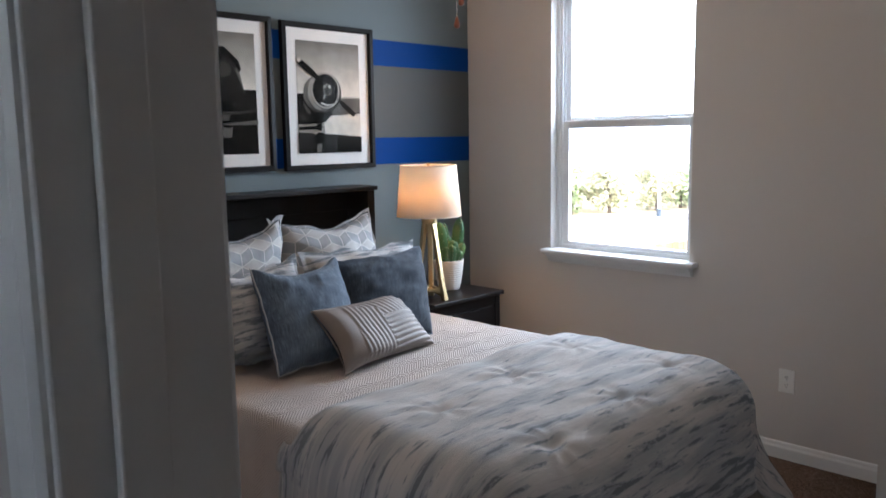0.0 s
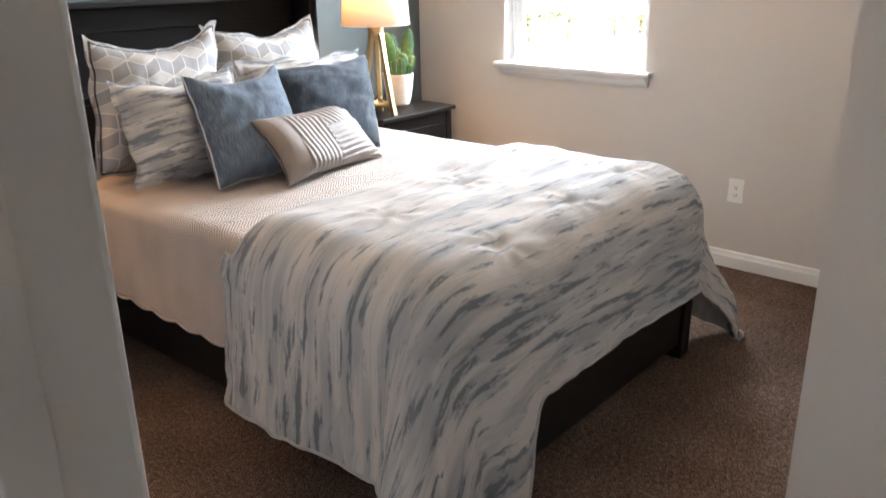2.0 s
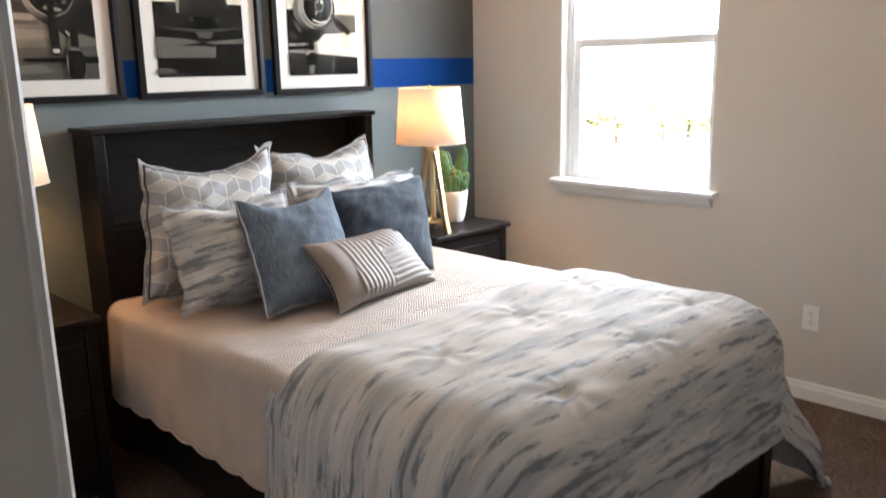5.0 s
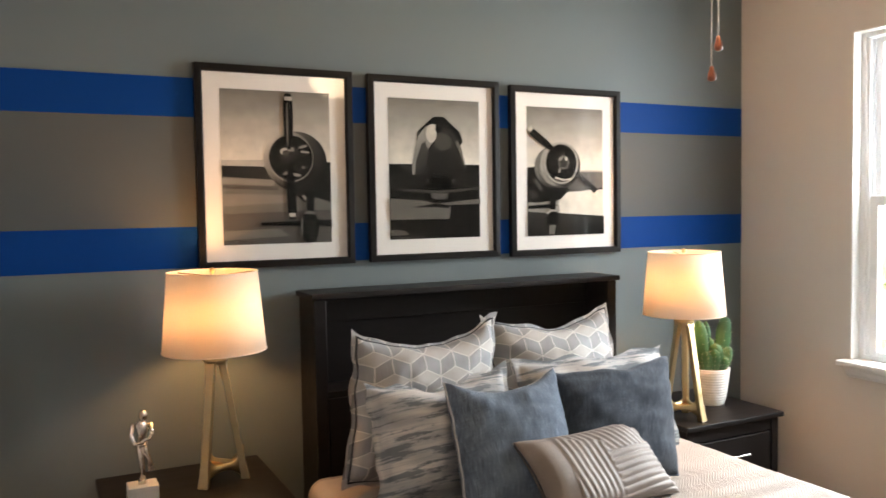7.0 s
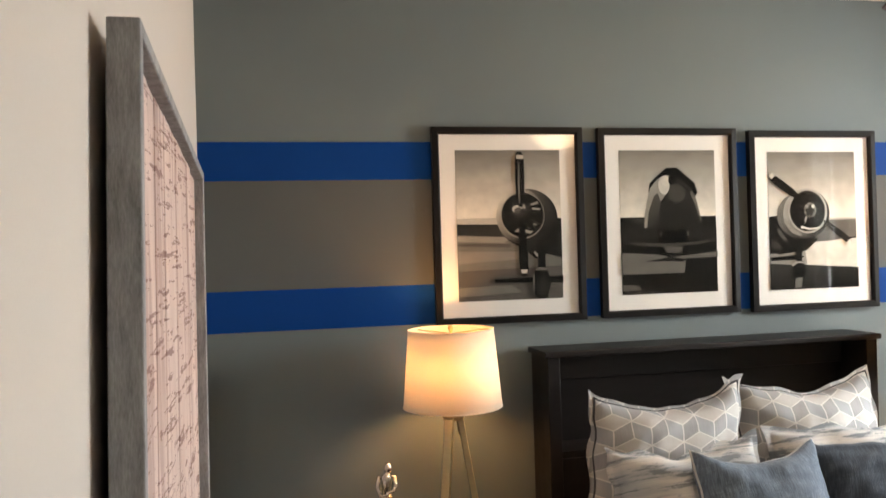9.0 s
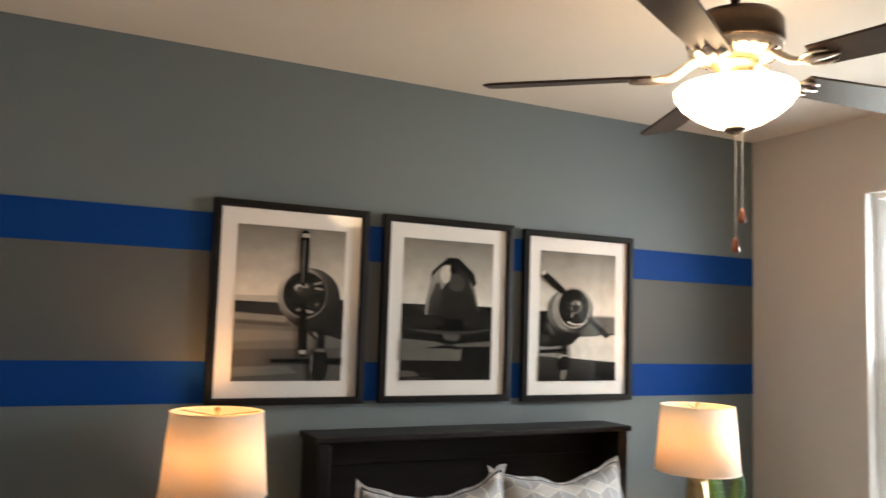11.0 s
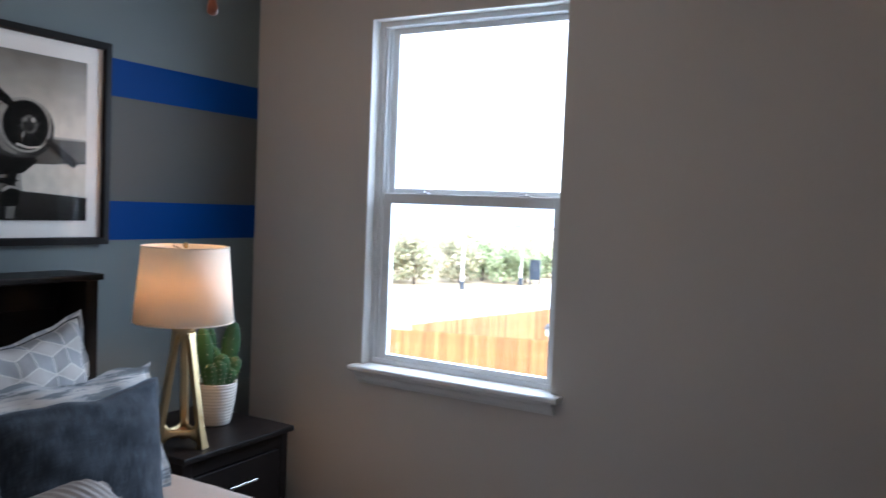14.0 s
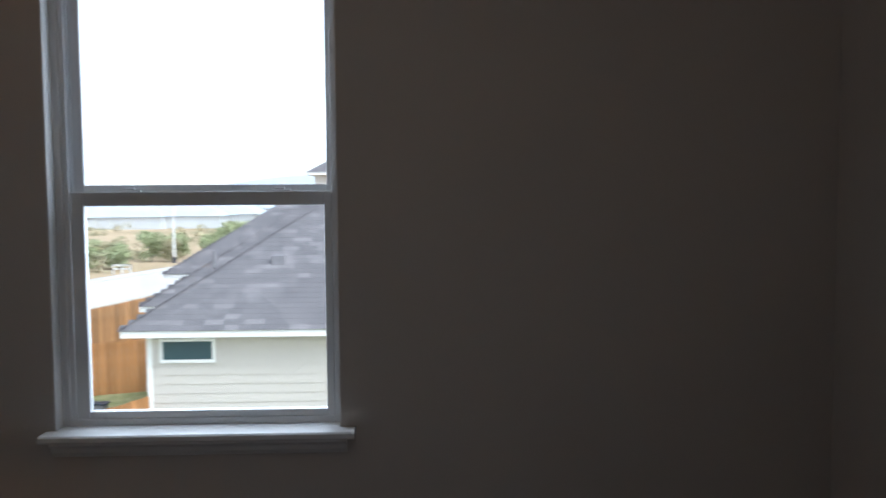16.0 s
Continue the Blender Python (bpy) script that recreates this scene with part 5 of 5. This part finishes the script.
picture(-2.757, -2.150, 1.421, 2.180, one, "black framed print of a propeller engine under glass")
picture(-2.083, -1.476, 1.421, 2.178, two, "black framed print of an aeroplane nose under glass")
picture(-1.416, -0.814, 1.416, 2.170, three, "black framed print of a tilted propeller under glass")

# ---- script panel on the west wall ----
art = thing("wall_art", (-3.58, -1.24, 1.40), "pink washed script panel in a thick grey wood frame", "wall art")
AY0, AY1, AZ0, AZ1 = -1.825, -0.70, 0.945, 2.005
HANG = Matrix.Translation((0, -1.24, 1.475)) @ Matrix.Rotation(radians(-6), 4, "X") @ Matrix.Translation((0, 1.24, -1.475))


def hung(bm):
    bmesh.ops.transform(bm, matrix=HANG, verts=bm.verts[:])
    return bm


rng = random.Random(21)
py_ = AY0 + 0.024
while py_ < AY1 - 0.03:
    wd = min(rng.uniform(0.085, 0.125), AY1 - 0.024 - py_)
    sink = rng.uniform(0.0, 0.006)
    part("plank", hung(boxes((-3.588, -3.566 - sink, py_ + 0.0015, py_ + wd - 0.0015, AZ0 + 0.024, AZ1 - 0.024), bevel=0.002)), M["art"], art, "pink washed board with tiny dark script")
    py_ += wd
part("backing", hung(boxes((-3.606, -3.589, AY0 + 0.06, AY1 - 0.06, AZ0 + 0.06, AZ1 - 0.06))), M["slot"], art)
for a in ((-3.594, -3.545, AY0, AY0 + 0.024, AZ0, AZ1), (-3.594, -3.545, AY1 - 0.024, AY1, AZ0, AZ1), (-3.594, -3.545, AY0 + 0.024, AY1 - 0.024, AZ0, AZ0 + 0.024), (-3.594, -3.545, AY0 + 0.024, AY1 - 0.024, AZ1 - 0.024, AZ1)):
    part("frame_bar", hung(boxes(a, bevel=0.003)), M["driftwood"], art, "weathered grey wood bar")
part("hanger", tube(bmesh.new(), [(-3.617, -1.24, 1.90), (-3.600, -1.24, 1.90)], 0.006, 8), M["chrome"], art)

# ---- ceiling fan ----
CX, CY = -1.70, -1.49
fan = thing("ceiling_fan", (CX, CY, RZ), "bronze five-blade ceiling fan with a lit glass bowl", "ceiling fan")
part("canopy", lathe(bmesh.new(), [(0, RZ - 0.0005), (0.068, RZ - 0.0005), (0.070, RZ - 0.02), (0.045, RZ - 0.055), (0.018, RZ - 0.062), (0, RZ - 0.062)], (CX, CY, 0)), M["bronze"], fan, smooth=True)
part("rod", lathe(bmesh.new(), [(0, 2.70), (0.013, 2.70), (0.013, 2.615), (0.030, 2.612), (0.034, 2.585), (0, 2.585)], (CX, CY, 0), 20), M["bronze"], fan, smooth=True)
part("motor_housing", lathe(bmesh.new(), [(0, 2.592), (0.075, 2.592), (0.112, 2.582), (0.124, 2.566), (0.126, 2.512), (0.121, 2.502), (0, 2.500)], (CX, CY, 0)), M["bronze"], fan, smooth=True)
vent = lathe(bmesh.new(), [(0.120, 2.501), (0.122, 2.488), (0.105, 2.474), (0.072, 2.466), (0, 2.466)], (CX, CY, 0))
vp = part("vent_ring", vent, M["nickel"], fan, smooth=True)
for k in range(24):
    a = 2 * math.pi * k / 24
    s_ = bmesh.new()
    tube(s_, [(CX + 0.100 * math.cos(a), CY + 0.100 * math.sin(a), 2.4715), (CX + 0.116 * math.cos(a), CY + 0.116 * math.sin(a), 2.4815)], 0.0035, 6)
    part("vent_slot", s_, M["slot"], vp)
part("neck", lathe(bmesh.new(), [(0, 2.466), (0.062, 2.465), (0.064, 2.455), (0.050, 2.448), (0.048, 2.405), (0.060, 2.400), (0, 2.399)], (CX, CY, 0)), M["brass"], fan, smooth=True)
bowl = lathe(bmesh.new(), [(0.062, 2.399), (0.146, 2.394), (0.156, 2.384), (0.155, 2.368), (0.137, 2.342), (0.106, 2.317), (0.070, 2.296), (0.036, 2.284), (0, 2.283)], (CX, CY, 0), 48)
part("glass_bowl", bowl, M["bowl"], fan, "lit frosted white glass bowl", smooth=True)
part("finial", lathe(bmesh.new(), [(0, 2.2845), (0.028, 2.284), (0.030, 2.279), (0.018, 2.272), (0.008, 2.268), (0, 2.266)], (CX, CY, 0), 20), M["bronze"], fan, smooth=True)
for k in range(5):
    a = radians(138.0 + 72 * k)
    rot = Matrix.Translation((CX, CY, 2.430)) @ Matrix.Rotation(a, 4, "Z") @ Matrix.Rotation(radians(-12), 4, "X")
    bm = bmesh.new()
    out = []
    for f in range(13):
        q = f / 12
        r_ = 0.215 + 0.460 * q
        hw_ = 0.050 + 0.018 * q
        if q > 0.9:
            hw_ *= math.sqrt(max(0.05, 1 - ((q - 0.9) / 0.1) ** 2 * 0.55))
        out.append((r_, hw_))
    prism(bm, [(r_, -h) for r_, h in out] + [(r_, h) for r_, h in reversed(out)], "z", -0.0035, 0.0035)
    bmesh.ops.transform(bm, matrix=rot, verts=bm.verts[:])
    bl_ = part("blade", bm, M["fanblade"], fan)
    br_ = bmesh.new()
    tube(br_, [(0.070, 0, 0.042), (0.092, 0, 0.040), (0.112, 0, 0.034), (0.128, 0, 0.022), (0.144, 0, 0.010), (0.162, 0, 0.000), (0.185, 0, -0.005), (0.215, 0, -0.008), (0.275, 0, -0.008)], [0.014, 0.016, 0.017, 0.017, 0.017, 0.017, 0.017, 0.016, 0.008], 10, squash=0.55)
    for s2 in (-1, 1):
        tube(br_, [(0.180, 0.004 * s2, -0.006), (0.205, 0.026 * s2, -0.008), (0.235, 0.034 * s2, -0.008), (0.258, 0.026 * s2, -0.008)], [0.008, 0.010, 0.010, 0.006], 8, squash=0.5)
    bmesh.ops.transform(br_, matrix=rot, verts=br_.verts[:])
    part("blade_bracket", br_, M["nickel"], bl_, "warm nickel scrolled bracket", smooth=True)
for dx, dy, zb in ((-0.010, -0.011, 1.952), (0.007, -0.017, 2.030)):
    ch = bmesh.new()
    tube(ch, [(CX + dx, CY + dy, 2.275), (CX + dx, CY + dy, zb + 0.035)], 0.0012, 5)
    z = 2.27
    while z > zb + 0.04:
        tmp = bmesh.new()
        bmesh.ops.create_icosphere(tmp, subdivisions=1, radius=0.0024)
        merge(ch, tmp, Matrix.Translation((CX + dx, CY + dy, z)))
        z -= 0.0085
    pc = part("pull_chain", ch, M["chrome"], fan, "beaded pull chain")
    part("fob", lathe(bmesh.new(), [(0, 0.040), (0.004, 0.038), (0.006, 0.030), (0.0105, 0.014), (0.010, 0.004), (0.004, 0), (0, 0)], (CX + dx, CY + dy, zb), 14), M["fob"], pc, "reddish wooden pull fob", smooth=True)


# ---- outside: ground, road, houses, fences, trees ----
GZ = -4.0
structure("ground", boxes((0.16, 4500, -2500, 4500, GZ - 0.5, GZ)), M["ground"], "green lawn running into dry tan grassland", "ground")
ROAD_O, ROAD_D, ROAD_N = Vector((30.0, 17.6)), Vector((0.966, -0.258)), Vector((0.258, 0.966))


def strip(n0, n1, z):
    """A slab along the road, between two distances from its near edge."""
    pts = [ROAD_O + ROAD_D * d + ROAD_N * n for d, n in ((-40, n0), (700, n0), (700, n1), (-40, n1))]
    return prism(bmesh.new(), [tuple(q) for q in pts], "z", GZ, z)


structure("road", strip(1.55, 8.1, GZ + 0.03), M["concrete"], "pale concrete road", "road")
for n0, n1 in ((0.0, 1.5), (8.15, 9.6)):
    structure("pavement", strip(n0, n1, GZ + 0.12), M["concrete"], "pale concrete pavement beside the road", "pavement")


def fence(x0, y0, x1, y1, h, label, wood="fence", back=-1):
    d = Vector((x1 - x0, y1 - y0, 0))
    L = d.length
    d.normalize()
    nrm = Vector((-d.y, d.x, 0))
    f = thing("fence", (x0, y0, GZ), label, "fence")
    n = int(L / 0.145)
    base = bpy.data.meshes.new("board")
    b = bmesh.new()
    box(b, 0, 0.138, -0.009, 0.009, 0, h)
    b.to_mesh(base)
    b.free()
    base.materials.append(M[wood])
    ang = math.atan2(d.y, d.x)
    rng = random.Random(int(x0 * 7 + y0))
    for i in range(n):
        o = new("board", base)
        o.parent = f
        p = d * (i * 0.145) + nrm * rng.uniform(-0.006, 0.006)
        o.matrix_local = Matrix.Translation(p) @ Matrix.Rotation(ang, 4, "Z") @ Matrix.Diagonal((1, 1, 1 + rng.uniform(-0.012, 0.008), 1))
    for z in (0.25, 0.8, 1.35):
        r = bmesh.new()
        box(r, 0, L, *sorted((back * 0.05, back * 0.012)), z, z + 0.09)
        bmesh.ops.transform(r, matrix=Matrix.Translation((x0, y0, GZ)) @ Matrix.Rotation(ang, 4, "Z"), verts=r.verts[:])
        part("rail", r, M[wood], f)


fence(22.0, 3.8, 17.3, 18.3, 1.53, "orange cedar board privacy fence across the lawn")
fence(19.7, 11.55, 31.2, 8.95, 1.70, "pale cedar board fence running away over the rise", "fencefar", 1)
fence(12.84, 3.36, 11.9, 3.85, 1.9, "short orange board fence at the house corner")


def hip_roof(bm_fascia, x0, x1, y0, y1, z, pitch):
    """Corners of the four slopes of a hip roof."""
    half = min(x1 - x0, y1 - y0) / 2
    zt = z + half * pitch
    if x1 - x0 < y1 - y0:
        a, b = ((x0 + x1) / 2, y0 + half, zt), ((x0 + x1) / 2, y1 - half, zt)
        return [[(x0, y1, z), (x0, y0, z), a, b], [(x1, y0, z), (x1, y1, z), b, a], [(x0, y0, z), (x1, y0, z), a], [(x1, y1, z), (x0, y1, z), b]]
    a, b = (x0 + half, (y0 + y1) / 2, zt), (x1 - half, (y0 + y1) / 2, zt)
    return [[(x0, y0, z), (x1, y0, z), b, a], [(x1, y1, z), (x0, y1, z), a, b], [(x0, y1, z), (x0, y0, z), a], [(x1, y0, z), (x1, y1, z), b]]


def tiled_slope(bm, quad, course, width, rng):
    """Rows of overlapping shingle tabs over a slope; the first two corners are its eave."""
    p = [Vector(q) for q in quad]
    e = (p[1] - p[0])
    ln = e.length
    e.normalize()
    top = p[2] if len(p) == 3 else (p[2] + p[3]) / 2
    nrm = e.cross(top - p[0]).normalized()
    if nrm.z < 0:
        nrm = -nrm
    up = nrm.cross(e).normalized()
    if up.z < 0:
        up = -up
    hgt = (top - p[0]).dot(up)
    a_top = (p[-1] - p[0]).dot(e)
    b_top = (p[2] - p[0]).dot(e)
    n = int(hgt / course)
    for r in range(n):
        f0 = r / n
        l0, l1 = a_top * f0, ln + (b_top - ln) * f0
        x = l0 - rng.random() * width
        while x < l1:
            wd = width * rng.uniform(0.6, 1.3)
            xa, xb = max(x, l0), min(x + wd, l1)
            if xb - xa > 0.02:
                v = [p[0] + e * xa + up * r * course + nrm * 0.007, p[0] + e * xb + up * r * course + nrm * 0.007, p[0] + e * xb + up * (r + 1.15) * course + nrm * 0.004, p[0] + e * xa + up * (r + 1.15) * course + nrm * 0.004]
                vs = [bm.verts.new(q) for q in v]
                lo = [bm.verts.new(q - nrm * 0.005) for q in v[:2]]
                bm.faces.new(vs)
                bm.faces.new((lo[0], lo[1], vs[1], vs[0]))
            x += wd


def neighbour(name, rects, z_eave, pitch, wall_h, label, tiles, windows):
    hs = thing(name, (rects[0][0], rects[0][3], GZ), label, "house")
    rng = random.Random(3)
    for ri, (x0, x1, y0, y1) in enumerate(rects):
        o = 0.38
        part("wall", boxes((x0 + o, x1 - o, y0 + o, y1 - o, GZ, z_eave - 0.02)), M["siding"], hs)
        part("fascia", boxes((x0, x1, y0, y1, z_eave - 0.13, z_eave)), M["fascia"], hs, "white painted fascia")
        rf = bmesh.new()
        for sl in hip_roof(None, x0 - 0.03, x1 + 0.03, y0 - 0.03, y1 + 0.03, z_eave + 0.001, pitch):
            rf.faces.new([rf.verts.new(q) for q in sl])
        roof = part("roof", rf, M["shingle"], hs, "grey asphalt shingle roof")
        if tiles:
            tb = bmesh.new()
            sl = hip_roof(None, x0 - 0.03, x1 + 0.03, y0 - 0.03, y1 + 0.03, z_eave + 0.001, pitch)
            for q in (sl if ri == 0 else sl):
                if q[0][0] > x1 - 0.5 and q[1][0] > x1 - 0.5:
                    continue
                tiled_slope(tb, q, 0.15, 0.32, rng)
            part("shingles", tb, M["shingle"], roof)["kind"] = "stuff"
        if ri == 0 and tiles:
            z = z_eave - 0.20
            while z > GZ + 0.2:
                lap = prism(bmesh.new(), [(x0 + o - 0.004, z), (x0 + o - 0.018, z - 0.178), (x0 + o + 0.02, z - 0.178), (x0 + o + 0.02, z)], "y", y0 + o, y1 - o)
                part("siding_board", lap, M["siding"], hs)
                z -= 0.178
            part("corner_board", boxes((x0 + o - 0.024, x0 + o + 0.09, y1 - o - 0.08, y1 - o + 0.022, GZ, z_eave - 0.13)), M["fascia"], hs)
    for x, y0, y1, z0, z1 in windows:
        w_ = part("window", ring(bmesh.new(), x - 0.045, x + 0.02, y0, y1, z0, z1, 0.06, 0.06), M["fascia"], hs, "small white framed window")
        part("window_pane", boxes((x - 0.030, x - 0.022, y0 + 0.06, y1 - 0.06, z0 + 0.06, z1 - 0.06)), M["darkglass"], w_)
    return hs


nb = neighbour("house", [(12.5, 23.0, -9.5, 3.74), (16.0, 25.0, -4.0, 4.56), (24.0, 31.0, -2.0, 6.5)], -0.80, 0.68, 3, "cream lap-sided single-storey house with a grey hip roof", True, [(12.87, 2.08, 3.13, -1.47, -1.0)])
vb = boxes((14.05, 14.32, 0.94, 1.20, 0.26, 0.47), bevel=0.01)
part("roof_vent", vb, M["farroof"], nb, "grey box roof vent")
part("vent_pipe", tube(bmesh.new(), [(14.06, 2.36, 0.20), (14.06, 2.36, 0.58)], 0.035, 8), M["farroof"], nb)
far = neighbour("house", [(38.0, 50.0, -12.5, 3.7)], 2.95, 0.6, 6, "distant pale two-storey house with a grey roof", False, [])

for x, y in ((52.6, 22.8), (69.9, 19.8), (46.2, 24.3), (96.0, 12.6)):
    p_ = thing("lamp_post", (x, y, GZ), "pale street lamp post with a dark base", "lamp post", "lamp posts along the road")
    part("post", tube(bmesh.new(), [(x, y, GZ), (x, y, GZ + 5.2)], [0.11, 0.07], 10), M["pole"], p_)
    part("base", tube(bmesh.new(), [(x, y, GZ), (x, y, GZ + 0.55)], [0.19, 0.16], 10), M["signboard"], p_)
    part("lantern", boxes((x - 0.5, x + 0.1, y - 0.12, y + 0.12, GZ + 5.15, GZ + 5.3), bevel=0.03), M["pole"], p_)
sg = thing("sign_board", (53.4, 22.0, GZ), "dark navy notice board on two posts", "sign")
part("board", boxes((53.3, 53.4, 21.55, 22.4, GZ + 0.42, GZ + 1.95), bevel=0.02), M["signboard"], sg)
for y in (21.58, 22.32):
    part("post", boxes((53.32, 53.40, y, y + 0.07, GZ, GZ + 0.42)), M["signboard"], sg)
ub = thing("utility_box", (18.9, 6.75, GZ), "low dark grey utility box on the lawn", "utility box")
part("body", boxes((18.75, 19.05, 6.5, 7.0, GZ, GZ + 0.22), bevel=0.03), M["farroof"], ub)
part("lid", boxes((18.72, 19.08, 6.46, 7.04, GZ + 0.22, GZ + 0.27), bevel=0.02), M["signboard"], ub)
gr = thing("guard_rail", (59.2, 20.5, GZ), "short white post and rail barrier", "barrier")
for y in (19.9, 20.55, 21.2):
    part("post", boxes((59.2, 59.3, y, y + 0.1, GZ, GZ + 0.75)), M["pole"], gr)
for z in (0.35, 0.65):
    part("rail", boxes((59.2, 59.28, 19.9, 21.3, GZ + z, GZ + z + 0.1)), M["pole"], gr)


def foliage(bm, c, rx, ry, rz, count, size, rng):
    for i in range(count):
        while True:
            p = Vector((rng.uniform(-1, 1), rng.uniform(-1, 1), rng.uniform(-1, 1)))
            if p.length < 1 and p.length > 0.35 * rng.random():
                break
        p = Vector((c[0] + p.x * rx, c[1] + p.y * ry, c[2] + p.z * rz))
        a = Vector((rng.gauss(0, 1), rng.gauss(0, 1), rng.gauss(0, 1))).normalized()
        b = a.orthogonal().normalized()
        s = size * rng.uniform(0.5, 1.3)
        vs = [bm.verts.new(p + a * s), bm.verts.new(p + b * s * 0.6), bm.verts.new(p - a * s), bm.verts.new(p - b * s * 0.6)]
        bm.faces.new(vs)


def tree(x, y, h, seed, scrub=False):
    rng = random.Random(seed)
    t = thing("tree", (x, y, GZ), "scrubby olive-green tree beyond the road" if not scrub else "dry yellowish scrub tree beyond the road", "tree", "trees beyond the road")
    tr = bmesh.new()
    tube(tr, [(x, y, GZ), (x + 0.1, y, GZ + h * 0.3), (x - 0.05, y + 0.1, GZ + h * 0.62)], [h * 0.035, h * 0.026, h * 0.012], 8)
    tips = []
    for k in range(6):
        a = rng.uniform(0, 6.28)
        q = Vector((x + math.cos(a) * h * 0.28, y + math.sin(a) * h * 0.28, GZ + h * rng.uniform(0.45, 0.85)))
        tube(tr, [(x, y, GZ + h * rng.uniform(0.2, 0.45)), ((x + q.x) / 2, (y + q.y) / 2, q.z - h * 0.1), tuple(q)], [h * 0.015, h * 0.01, h * 0.004], 6)
        tips.append(q)
    part("trunk", tr, M["bark"], t)
    cr = bmesh.new()
    for q in tips + [Vector((x, y, GZ + h * 0.75)), Vector((x, y, GZ + h * 0.45)), Vector((x + h * 0.15, y - h * 0.1, GZ + h * 0.25)), Vector((x - h * 0.15, y + h * 0.12, GZ + h * 0.22))]:
        foliage(cr, q, h * 0.24, h * 0.24, h * 0.19, 130, h * 0.05, rng)
    part("crown", cr, M["scrub"] if scrub else M["leaf"], t)


rng = random.Random(12)
for i in range(46):
    x = 40 + i * 1.35 + rng.uniform(-1, 1)
    y = 23.4 - 0.3 * (x - 47) + rng.uniform(2.0, 9.0)
    tree(x, y, rng.uniform(2.0, 2.9) + (1.1 if x - y < 30 else 0), 40 + i, rng.random() < 0.4)
sc = bmesh.new()
for i in range(260):
    x = rng.uniform(46, 170)
    y = 23.4 - 0.3 * (x - 47) + rng.uniform(2.5, 75)
    r = rng.uniform(0.5, 1.5)
    foliage(sc, (x, y, GZ + r * 0.5), r, r, r * 0.7, 34, 0.28, rng)
whole("scrub", sc, M["scrub"], "low dry scrub bushes on the grassland", "bushes", kind="stuff")
tree(82.0, 16.8, 3.6, 97)
for i in range(80):
    x = 150 + 330 * (i / 80) ** 1.4 + rng.uniform(-8, 8)
    y = x * rng.uniform(0.17, 0.66)
    wd, hh = rng.uniform(11, 22), rng.uniform(2.2, 3.4)
    fh = thing("house", (x, y, GZ), "tiny far-off house, distance haze painted into its pale colours", "house", "far housing estate")
    part("wall", boxes((x, x + 10, y, y + wd, GZ, GZ + hh)), M["hazywall"], fh)
    rb = bmesh.new()
    for sl in hip_roof(None, x - 0.5, x + 10.5, y - 0.5, y + wd + 0.5, GZ + hh, 0.5):
        rb.faces.new([rb.verts.new(q) for q in sl])
    part("roof", rb, M["hazyroof"], fh)
# hills along the horizon, their haze painted by colour alone
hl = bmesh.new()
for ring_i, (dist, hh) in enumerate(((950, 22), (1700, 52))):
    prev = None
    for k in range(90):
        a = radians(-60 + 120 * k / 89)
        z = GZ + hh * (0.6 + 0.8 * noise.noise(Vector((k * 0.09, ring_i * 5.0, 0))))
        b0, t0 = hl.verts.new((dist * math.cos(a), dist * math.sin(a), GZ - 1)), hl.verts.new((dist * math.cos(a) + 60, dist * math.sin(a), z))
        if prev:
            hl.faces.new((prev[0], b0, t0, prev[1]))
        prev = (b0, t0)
structure("backdrop", hl, M["haze"], "hills along the horizon, distance haze painted into their colour", "hills")
